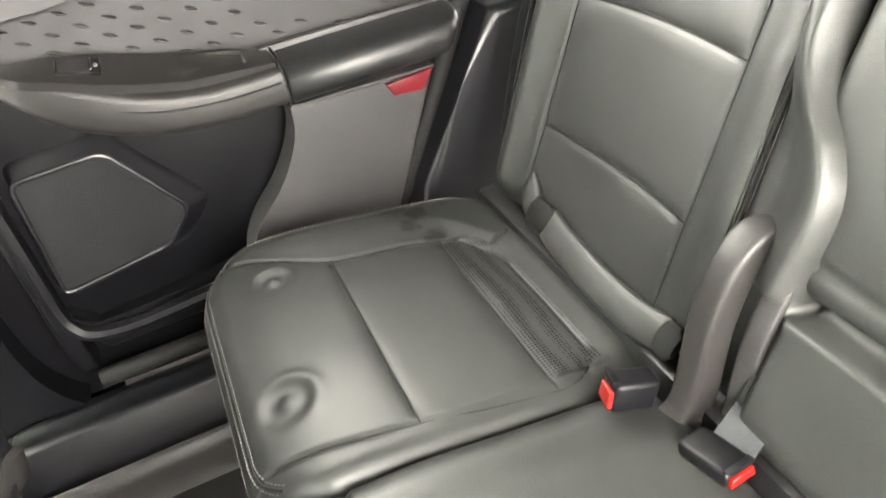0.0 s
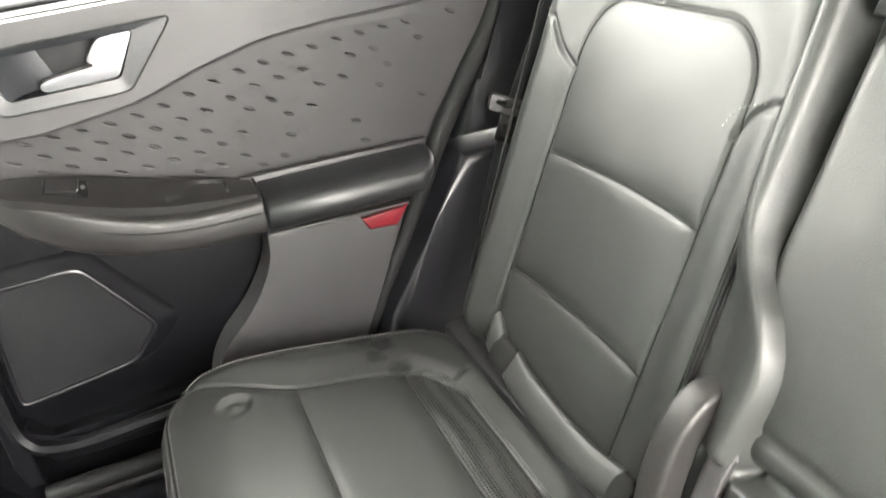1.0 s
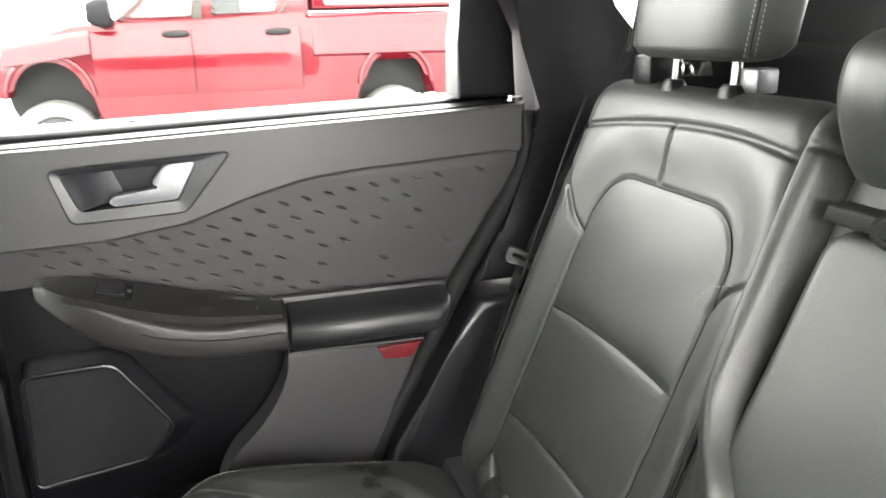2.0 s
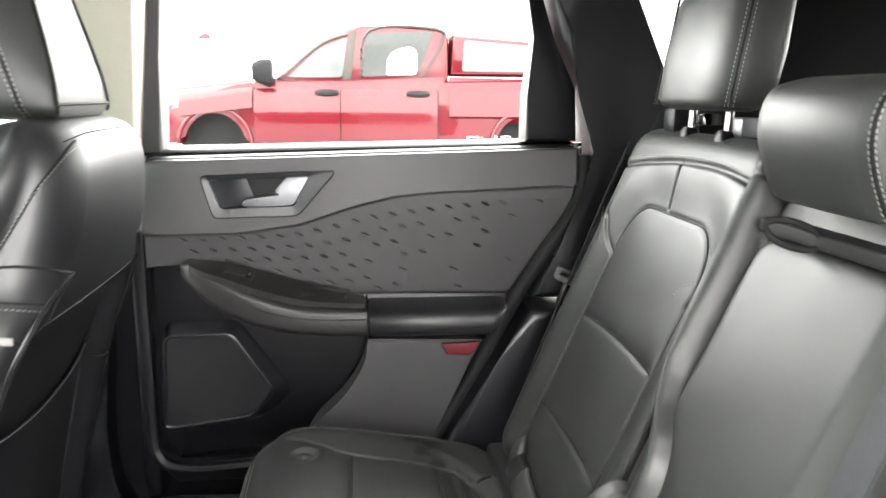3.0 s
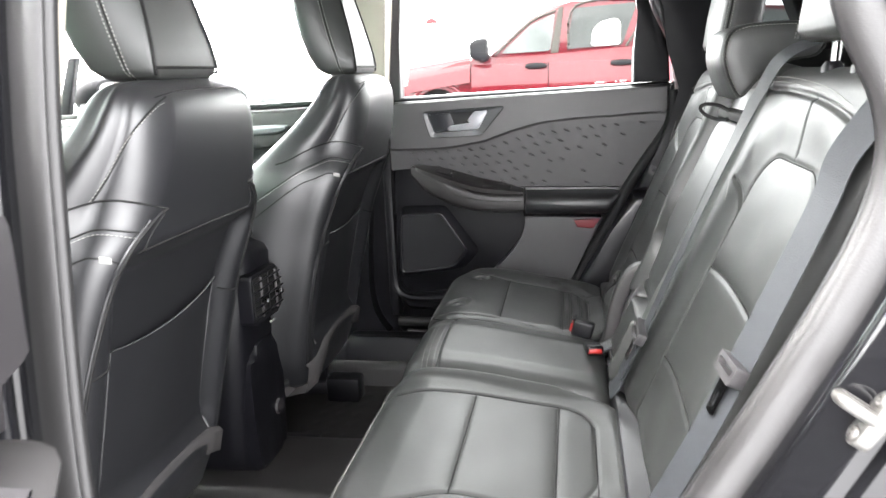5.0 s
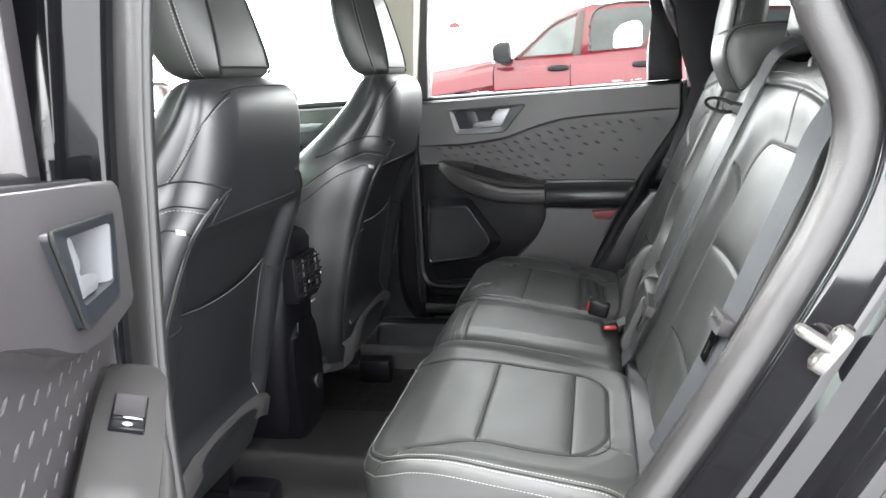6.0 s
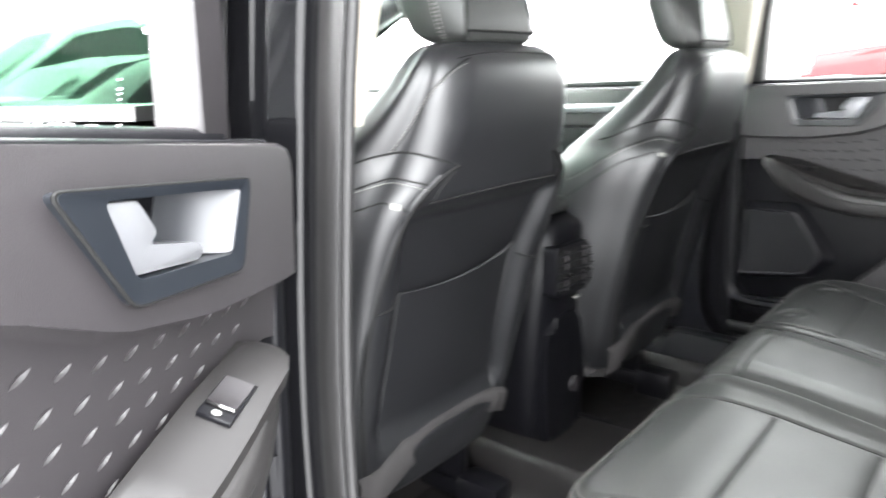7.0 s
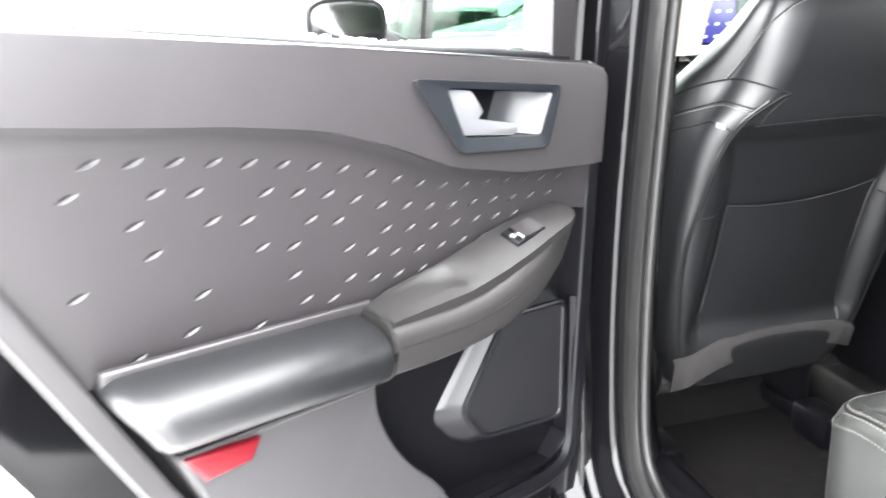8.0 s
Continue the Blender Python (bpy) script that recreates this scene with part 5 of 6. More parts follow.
def half_section(s, z):
    """Half of a level cut: s from 0 to 1 along the rear, to 2 round the corner, to 3 along the flank, to 4 round to the front."""
    yb, wr, wf, dep, rc = seat_section(z)
    bow = .012
    if s <= 1:
        dx = s * (wr - rc)
        return dx, yb + bow * (dx / wr) ** 2 + hollow(dx, z)
    e = yb + bow * ((wr - rc) / wr) ** 2
    a, c = (wr - rc, e), (wr, e + .25 * rc)
    f0, f1 = (wr + .15 * (wf - wr), e + min(rc * 1.2, dep * .3)), (wf, yb + .62 * dep)
    if s <= 2:
        t = s - 1
        return tuple((1 - t) ** 2 * p + 2 * t * (1 - t) * q + t * t * r for p, q, r in zip(a, c, f0))
    if s <= 3:
        t = s - 2
        return f0[0] + (f1[0] - f0[0]) * t + .010 * math.sin(math.pi * t), f0[1] + (f1[1] - f0[1]) * t
    t = s - 3
    g, h = (wf * 1.02, yb + dep), (wf * .72, yb + dep * .98)
    return tuple((1 - t) ** 2 * p + 2 * t * (1 - t) * q + t * t * r for p, q, r in zip(f1, g, h))


def rear_y(x, z):
    """Depth of the front seat's rear skin."""
    yb, wr, wf, dep, rc = seat_section(z)
    u = abs(x - FC)
    if u <= wr - rc:
        return half_section(u / (wr - rc), z)[1]
    return half_section(1 + min(1.0, (u - wr + rc) / rc) * .6, z)[1]


def on_back(line, h=0.0, n=6):
    return [V((p.x, rear_y(p.x, p.y) - h, p.y - .4 * h)) for p in smooth_line([V((a, b, 0)) for a, b in line], n)]


def skin(side, pts, h=0.0, n=8):
    """A line on the seat's skin through (s, height), as half_section takes them, on one side."""
    out = []
    for p in smooth_line([V((a, b, 0)) for a, b in pts], n):
        (x, y), (x1, y1) = half_section(p.x, p.y), half_section(p.x + .02, p.y)
        t = V((x1 - x, y1 - y, 0)).normalized()
        out.append(V((FC + side * (x + h * t.y), y - h * t.x, p.y)))
    return out


def front_seat():
    d = thing("front_seat", "black leather front seat with stitched back, pocket and headrest", "car seat", "front seats")
    S = list(np.linspace(0, 1, 34)) + list(np.linspace(1, 2, 10)[1:]) + list(np.linspace(2, 3, 9)[1:]) + list(np.linspace(3, 4, 9)[1:])
    secs = []
    for z in np.concatenate([np.linspace(.20, .88, 110), np.linspace(.884, .915, 12)]):
        half = [half_section(s, z) for s in S]
        secs.append([V((FC + x, y, z)) for x, y in half] + [V((FC - x, y, z)) for x, y in half[:0:-1]])
    # shade on the seat's rear is painted by the darkened leather copy
    part("backrest", loft(secs), LEATHER_SHADED, d, angle=75)
    # map pocket: a slightly slack panel hung in the hollow of the back
    bm = bmesh.new()
    U, W = np.linspace(-1, 1, 26), np.linspace(0, 1, 30)
    g = []

    def pocket_at(u, w):
        rim = .572 - .012 * (1 - u * u) + .012 * u
        z = .300 + (rim - .300) * w
        x = FC + u * (knee_edge(z) - .003)
        puff = .004 + .007 * (1 - abs(u) ** 3) * (.35 + .65 * w ** 2)
        return V((x, rear_y(x, z) - puff, z))
    for u in U:
        g.append([bm.verts.new(pocket_at(u, w)) for w in W])
    for i in range(len(U) - 1):
        for j in range(len(W) - 1):
            bm.faces.new((g[i][j], g[i + 1][j], g[i + 1][j + 1], g[i][j + 1]))
    low = [bm.verts.new((v.co.x, v.co.y + .005, v.co.z - .002)) for v in [r[-1] for r in g]]
    for i in range(len(U) - 1):
        bm.faces.new((g[i][-1], g[i + 1][-1], low[i + 1], low[i]))
    pk = part("pocket", bm, LEATHER_SHADED, d, "slack leather map pocket", angle=75)
    part("pocket_piping", tube([pocket_at(u, 1) + V((0, -.0005, .0005)) for u in U], .0016, 6), LEATHER_SHADED, pk)
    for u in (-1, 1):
        part("pocket_seam", tube([pocket_at(u, w) for w in np.linspace(0, 1, 14)], .0018, 6), LEATHER_SHADED, pk)
    # seams: the piped edge between back and flank, the level lines over the flank, the shoulder
    for sd in (-1, 1):
        edge = [(.86, .752), (.96, .744), (1.02, .715), (1.05, .67), (1.08, .62), (1.18, .565), (1.32, .51), (1.36, .45), (1.33, .37), (1.30, .26)]
        part("seam", tube(skin(sd, edge), .0026, 6), SEAM, d)
        part("piping", tube(skin(sd, [(a + .10, b - .001) for a, b in edge[1:]], .0006), .0020, 6), LEATHER_SHADED, d)
        for ln, w in (([(.86, .752), (1.1, .760), (1.7, .773), (2.12, .772), (2.6, .760), (3.1, .735)], .0016),
                      ([(1.00, .729), (1.5, .737), (1.9, .741), (2.2, .733), (2.52, .718), (2.8, .690), (3.1, .655)], .0013),
                      ([(1.04, .695), (1.5, .706), (1.9, .711), (2.15, .702), (2.4, .690), (2.75, .650), (3.1, .605)], .0013),
                      ([(1.1, .893), (1.3, .885), (1.6, .867), (1.84, .845), (1.98, .812), (2.07, .774)], .0015)):
            part("seam", tube(skin(sd, ln), w, 6), SEAM, d)
        part("stitching", stitches(skin(sd, [(1.04, .724), (1.5, .732), (1.9, .736), (2.2, .728), (2.52, .713), (2.8, .685), (3.1, .650)], .0010), (sd * .6, -.8, 0), r=.0006), THREAD, d, "pale stitching")
        part("stitching", stitches(skin(sd, [(1.16, .886), (1.35, .879), (1.65, .861), (1.88, .840), (2.01, .810), (2.10, .775)], .0010), (sd * .7, -.6, .3), r=.0005), THREAD, d)
        part("seam", tube(skin(sd, [(1.24, .548), (1.0, .548), (.86, .554), (.78, .562)]), .0018, 6), SEAM, d)
        part("seam", tube(skin(sd, [(.86, .752), (.88, .738), (.87, .722), (.84, .706)]), .0012, 6), SEAM, d)
    part("seam", tube(on_back([(FC - .165, .704), (FC - .10, .707), (FC, .709), (FC + .10, .707), (FC + .165, .704)]), .0014, 6), SEAM, d)
    part("seam", tube(on_back([(FC - .128, .893), (FC - .07, .900), (FC + .07, .900), (FC + .128, .893)]), .0010, 6), SEAM, d)
    tag = skin(-1, [(1.40, .7045), (1.52, .7065), (1.66, .7085)], .0016, 4)
    part("tag", ribbon(tag, [(0, 0, .0038)] * len(tag), .002), THREAD, d, "small pale sewn tag")
    # carpet flap along the lower edge
    bm = bmesh.new()
    g = []
    for x in np.linspace(FC - .196, FC + .190, 30):
        u = (x - FC) / .2
        top = .312 - .052 * (abs(u) ** 2.2 if u < 0 else abs(u) ** 3 * .6)
        low = top - .058 + .010 * u
        y = rear_y(x, max(.255, top))
        g.append([bm.verts.new(p) for p in ((x, y - .004, top), (x, y - .012, top - .008), (x, y - .002, low), (x, y + .05, low - .014), (x, y + .06, top))])
    for a, b in zip(g, g[1:]):
        for j in range(4):
            bm.faces.new((a[j], a[j + 1], b[j + 1], b[j]))
    part("carpet_flap", bm, CARPET, d, "charcoal carpet flap under the backrest", angle=60)
    # headrest: a wedge, flat behind and wider in front, leaning forward with its height
    secs = []
    HB = ((.912, .060, .066, .690, .058), (.915, .074, .082, .683, .074), (.921, .083, .094, .679, .088), (.930, .0865, .102, .6775, .100), (.96, .082, .110, .681, .112), (1.00, .074, .116, .690, .116),
          (1.05, .066, .118, .703, .112), (1.09, .060, .114, .714, .104), (1.12, .052, .104, .726, .088), (1.135, .040, .085, .738, .064), (1.14, .022, .05, .752, .03))

    def wedge(z, wr, wf, y0, dep, side, t):
        """The outline from the rear's middle (t = 0) round to the front's (t = 3)."""
        if t <= 1:
            return V((FC + side * t * wr, y0 + .002 * t * t, z))
        if t <= 2:
            q = t - 1
            return V((FC + side * (wr + (wf - wr) * math.sin(q * math.pi / 2) ** .9), y0 + .004 + (dep * .74) * q, z))
        q = t - 2
        return V((FC + side * wf * (1 - q ** 3), y0 + dep * (.743 + .257 * math.sin(q * math.pi / 2)), z))
    ts = [0, .25, .5, .75, .9, .97, 1.02, 1.06, 1.12, 1.2, 1.35, 1.5, 1.65, 1.8, 1.92, 2.02, 2.15, 2.3, 2.5, 2.75, 3]
    for row in HB:
        secs.append([wedge(*row, 1, t) for t in ts] + [wedge(*row, -1, t) for t in ts[-2:0:-1]])
    hd = part("headrest", loft(secs), LEATHER, d, "wedge-shaped leather headrest", angle=55)
    for sd in (-1, 1):
        ln = smooth_line([wedge(*row, sd, 1.0) + V((sd * .0004, -.0006, 0)) for row in HB[2:9]], 5)
        part("seam", tube(ln, .0022, 6), SEAM, hd)
        for t0 in (1.40, 1.47):
            ln = smooth_line([wedge(*row, sd, t0) + V((sd * .0008, 0, 0)) for row in HB[1:10]], 5)
            part("stitching", stitches(ln, (sd, 0, 0)), THREAD, hd, "pale double stitching")
        part("seam", tube(smooth_line([wedge(*row, sd, 1.435) for row in HB[1:10]], 5), .0016, 6), SEAM, hd)
        part("post", tube([V((FC + sd * .066, .700, .94)), V((FC + sd * .066, .697, .88))], .0062, 12), CHROME, hd, "chrome post")
        part("post_collar", loft([ring(FC + sd * .066, .698, z, r, r * .8, 2.6, 16) for z, r in ((.898, .022), (.909, .021), (.914, .014))]), PLASTIC_BLACK, hd)
    part("seam", tube([wedge(*HB[3], sd2, t) + V((0, -.0006, 0)) for sd2, t in [(-1, q) for q in np.linspace(1, .05, 8)] + [(1, q) for q in np.linspace(0, 1, 9)]], .0022, 6), SEAM, hd)
    # cushion, its side cover and the rails
    sc = []
    for y, w, z0, z1 in ((.86, .20, .20, .27), (.92, .235, .16, .33), (1.10, .25, .15, .36), (1.30, .25, .16, .37), (1.40, .235, .18, .36), (1.44, .20, .22, .33)):
        sc.append([V((FC + q.x, y, (z0 + z1) / 2 + q.y)) for q in ring(0, 0, 0, w, (z1 - z0) / 2, 3.4, 36)])
    part("cushion", loft(sc), LEATHER, d, angle=70)
    sc = []
    for y, h in ((.802, .02), (.808, .05), (.83, .080), (.92, .085), (1.1, .06), (1.3, .05), (1.38, .03)):
        sc.append([V((FC - .245 + q.x, y, .235 + q.y)) for q in ring(0, 0, 0, .020, h, 3, 20)])
    part("side_cover", loft(sc), PLASTIC_BLACK, d, "black plastic side cover", angle=70)
    for s in (-1, 1):
        rail = part("rail", box(FC + s * .19 - .025, FC + s * .19 + .025, .86, 1.45, .02, .06, .008), PLASTIC_BLACK, d)
        part("rail_end", box(FC + s * .19 - .032, FC + s * .19 + .032, .80, .90, .0, .075, .012), PLASTIC_BLACK, rail)
        part("rail_leg", box(FC + s * .19 - .014, FC + s * .19 + .014, .90, 1.40, .055, .18, .006), PLASTIC_BLACK, rail)
    return d


fl = front_seat()
fr = copy_thing(fl, Matrix.Translation((.738, -.055, 0)))
for c in [c for c in fr.children if c.name.startswith("side_cover")]:
    bpy.data.objects.remove(c)

# ---- centre console ----
con = thing("centre_console", "black centre console with two rear air vents", "console")
sc = []
for y, hw, zt in ((.792, .085, .555), (.800, .100, .572), (.83, .108, .585), (1.0, .110, .588), (1.28, .110, .580), (1.36, .10, .50), (1.5, .10, .46), (1.62, .10, .45)):
    zb = 0.06
    pts = []
    for q in ring(0, 0, 0, hw, (zt - zb) / 2, 4.0, 40):
        f = (q.y / ((zt - zb) / 2) + 1) / 2
        pts.append(V((XC + .02 + q.x * (.86 + .14 * min(1, f * 1.6)), y + (.05 * (1 - f) if y < .9 else 0), (zt + zb) / 2 + q.y)))
    sc.append(pts)
part("body", loft(sc), PLASTIC_BLACK, con, angle=60)
part("lid", loft([ring(XC + .02, 1.06, z, w, l, 4, 40) for z, w, l in ((.585, .112, .235), (.592, .116, .240), (.606, .114, .238), (.616, .10, .222), (.618, .07, .18))]), LEATHER, con, "padded leather lid", angle=60)
# vent panel: a tapered frame with two louvred vents, its lower end pulled in
VX = XC + .012
frame_v = smooth_corner([(VX - .088, .425), (VX + .046, .420), (VX + .074, .462), (VX + .044, .526), (VX - .088, .530)], .012)
vent = part("vent_panel", prism(frame_v, .81, .779, .005, axis="y"), PLASTIC_BLACK, con)
for wide in ((VX - .081, VX - .014, .433, .521), (VX - .006, VX + .060, .431, .519)):
    x0, x1, z0, z1 = wide
    out = [(x0, z0), (x1 - (.014 if x1 > VX else 0), z0), (x1, (z0 + z1) / 2 - .010), (x1 - (.016 if x1 > VX else 0), z1), (x0, z1)]
    part("vent_well", prism(smooth_corner(out, .006), .800, .7775, 0, axis="y"), SEAM, vent)
    for k in range(5):
        z = z0 + .009 + .0172 * k
        cut = .016 * abs(k - 1.6) / 2.4 if x1 > VX else 0
        bm = box(x0 + .001, x1 - .001 - cut, -.0055, .0055, -.0016, .0016, .001, 1)
        bmesh.ops.transform(bm, matrix=Matrix.Translation((0, .7755, z)) @ Matrix.Rotation(radians(-22), 4, "X"), verts=bm.verts)
        part("slat", bm, PLASTIC_BLACK, vent)
    cx = (x0 + x1) / 2
    part("tab", box(cx - .010, cx + .006, .760, .774, .466, .475, .002), CHROME, vent, "chrome vent tab")
    part("vent_bar", box(cx - .003, cx + .003, .7725, .7795, z0 + .002, z1 - .002, .001), PLASTIC, vent)
part("vent_mark", box(VX - .012, VX + .010, .7765, .780, .4085, .4125, .001), THREAD, con, "small pale mark below the vents")
part("lower_cover", prism([(XC + .02 + q.x * (1 - .10 * (q.y < 0)), .215 + q.y) for q in ring(0, 0, 0, .084, .150, 5, 40)], .86, .806, .022, 4, axis="y"), PLASTIC_BLACK, con)
part("socket", loft([[V((XC + .06 + r * math.cos(a), y, .19 + r * math.sin(a))) for a in np.linspace(0, 2 * math.pi, 21)[:-1]] for y, r in ((.80, .014), (.80, .018), (.815, .019), (.83, .019))]), PLASTIC, con, "round power socket")

# ---- rubber floor liner with raised rims and ribs ----
bm = bmesh.new()
X, Y = np.linspace(-.635, .612, 150), np.linspace(.40, 1.02, 80)
GX, GY = np.meshgrid(X, Y, indexing="ij")
hump = .082 * step01(.165 - np.abs(GX - XC), 0, .05)
edge_d = np.minimum(np.minimum(GX + .635, .612 - GX), np.minimum(GY - .40, 1.02 - GY))
rim = .066 * (1 - step01(edge_d, .004, .034))
well = (np.abs(np.abs(GX - XC) - .38) < .17) & (np.abs(GY - .68) < .17)
ribs = np.where(well, .0016 * (np.sin(GY * 2 * math.pi / .048) > .75) * (np.sin(GX * 2 * math.pi / .062) > .2), 0)
GZ = .004 + np.maximum(hump, rim) + ribs + wrinkle(GX, GY, 14, .0012)
g = [[bm.verts.new((GX[i, j], GY[i, j], GZ[i, j])) for j in range(len(Y))] for i in range(len(X))]
for i in range(len(X) - 1):
    for j in range(len(Y) - 1):
        bm.faces.new((g[i][j], g[i + 1][j], g[i + 1][j + 1], g[i][j + 1]))
lip = bmesh.ops.extrude_edge_only(bm, edges=[e for e in bm.edges if e.is_boundary])
for v in lip["geom"]:
    if isinstance(v, bmesh.types.BMVert):
        v.co.z = -.011
tagged(part("floor_mat", bm, MAT_RUBBER, angle=50), "black moulded rubber floor liner with ribs and raised rim", "floor mat")

# ---- dashboard ----
dash = thing("dashboard", "dark dashboard with vents and a standing touch screen", "dashboard")
secd = [(1.52, .40), (1.50, .60), (1.50, .70), (1.53, .755), (1.60, .775), (1.80, .80), (2.40, .80), (2.40, .35)]
part("body", loft([[V((x, y + .05 * abs(x - XC) ** 2, z)) for y, z in secd] for x in np.linspace(-.72, .68, 24)]), PLASTIC_BLACK, dash, angle=40)
part("top_pad", loft([[V((x, y, z)) for y, z in ((1.50, .748), (1.515, .768), (1.60, .786), (2.40, .812), (2.40, .80), (1.55, .75))] for x in np.linspace(-.70, .66, 20)]), PLASTIC, dash)
part("trim_strip", box(-.15, .66, 1.488, 1.51, .728, .745, .004), SATIN, dash, "satin silver trim strip")
scr = part("screen", prism(smooth_corner([(-.262, .785), (-.027, .785), (-.033, .935), (-.240, .935)], .012), 1.545, 1.525, .004, axis="y"), PLASTIC_BLACK, dash, "standing touch screen")
GLOW = bpy.data.materials.new("lit_blue_screen")
GLOW.use_nodes = True
gb = GLOW.node_tree.nodes["Principled BSDF"]
gb.inputs["Base Color"].default_value = (.02, .02, .06, 1)
gb.inputs["Emission Color"].default_value, gb.inputs["Emission Strength"].default_value = (.010, .012, .20, 1), .05
gb.inputs["Roughness"].default_value = .15
ICON = bpy.data.materials.new("lit_screen_icon")
ICON.use_nodes = True
gi = ICON.node_tree.nodes["Principled BSDF"]
gi.inputs["Emission Color"].default_value, gi.inputs["Emission Strength"].default_value = (.35, .45, .95, 1), .05
part("display", prism([(-.254, .792), (-.035, .792), (-.041, .928), (-.234, .928)], 1.526, 1.5235, 0, axis="y"), GLOW, scr, "lit blue display")
for i in range(6):
    for j in range(4):
        x, z = -.228 + .034 * i, .806 + .032 * j
        part("icon", prism([(x - .005, z - .002), (x + .005, z - .002), (x + .005, z + .005), (x - .005, z + .005)], 1.524, 1.5222, 0, axis="y"), ICON, scr)
for x0 in (-.165, .04, -.68, .50):
    w = part("air_vent", prism(smooth_corner([(x0, .632), (x0 + .13, .632), (x0 + .14, .718), (x0 - .01, .718)], .01), 1.505, 1.494, .003, axis="y"), PLASTIC_BLACK, dash, "dashboard air vent")
    for k in range(5):
        part("slat", box(x0 + .004, x0 + .126, 1.482, 1.496, .642 + .016 * k, .647 + .016 * k, .001, 1), PLASTIC_GREY, w)
hood = loft([[V((-.42 + .21 * u, y, .77 + h * (1 - abs(u) ** 2.6))) for u in np.linspace(-1, 1, 17)] + [V((-.42 + .21 * u, y, .755)) for u in np.linspace(1, -1, 5)] for y, h in ((1.46, .125), (1.48, .14), (1.56, .145), (1.68, .10), (1.78, .03))])
part("instrument_hood", hood, PLASTIC, dash, "dark hood over the instruments")
wheel = thing("steering_wheel", "black leather steering wheel", "steering wheel")
mw = Matrix.Translation((-.42, 1.30, .675)) @ Matrix.Rotation(radians(62), 4, "X")
part("rim", tube([mw @ V((.185 * math.cos(a), .185 * math.sin(a), 0)) for a in np.linspace(0, 2 * math.pi, 49)[:-1]], .016, 10, closed=True, up=(0, .5, .9)), LEATHER, wheel)
bm = loft([[mw @ p for p in ring(0, 0, z, r, r * .8, 2.6, 24)] for z, r in ((-.05, .06), (0, .085), (.02, .08), (.03, .05))])
part("hub", bm, PLASTIC_BLACK, wheel)
for a in (0, 180, 270):
    c, s = math.cos(radians(a)), math.sin(radians(a))
    part("spoke", tube([mw @ V((.06 * c, .06 * s, 0)), mw @ V((.18 * c, .18 * s, -.004))], .014, 8, flat=1.4), PLASTIC_BLACK, wheel)
part("column", tube([mw @ V((0, 0, -.03)), mw @ V((0, 0, -.30))], .045, 12), PLASTIC_BLACK, wheel)
# ---- outside: a red pickup, pale cars ----
RED_PAINT = material("red_car_paint", (0.031, 0.0006, 0.0022), 0.35, coat=0.32, spec=0.05, stain=0.06, rough_var=0.04)
WHITE_PAINT = material("white_car_paint", (0.40, 0.40, 0.40), 0.3, coat=0.2, stain=0.04)
TRIM_GREY = material("dull_grey_post", (0.016, 0.015, 0.013), 0.6, spec=0.1)
TYRE = material("tyre_rubber", (0.02, 0.02, 0.02), 0.8, grain=0.5, grain_size=60, stain=0.2)
PALE_GLASS = material("pale_car_window", (0.046, 0.050, 0.049), 0.06, stain=0.5, stain_size=3.0, spec=0.08)
GREY_GLASS = material("grey_car_window", (0.020, 0.0215, 0.021), 0.06, stain=0.5, stain_size=2.0, spec=0.08)
DARK_GLASS = material("dark_car_window", (0.010, 0.014, 0.012), 0.06, spec=0.15, stain=0.3, stain_size=2.0)


def wheel_at(parent, x, y, z, r, w, side=-1):
    t = part("wheel", loft([[V((x + dx, y + rr * math.cos(a), z + rr * math.sin(a))) for a in np.linspace(0, 2 * math.pi, 33)[:-1]] for dx, rr in ((w / 2, r * .8), (w / 2, r * .96), (w / 4, r), (-w / 4, r), (-w / 2, r * .96), (-w / 2, r * .66), (-w / 2 + .03, r * .62))]), TYRE, parent, "black tyre")
    xo = x + side * (w / 2 - .03)
    part("rim", loft([[V((xo + dx, y + rr * math.cos(a), z + rr * math.sin(a))) for a in np.linspace(0, 2 * math.pi, 33)[:-1]] for dx, rr in ((0, r * .64), (side * .012, r * .60), (side * .012, r * .25), (side * .03, r * .16))]), PLASTIC_BLACK, t)
    for k in range(6):
        a = k * math.pi / 3
        part("rim_spoke", tube([V((xo + side * .02, y + r * .12 * math.cos(a), z + r * .12 * math.sin(a))), V((xo + side * .02, y + r * .58 * math.cos(a), z + r * .58 * math.sin(a)))], r * .07, 6), SATIN, t)
    return t


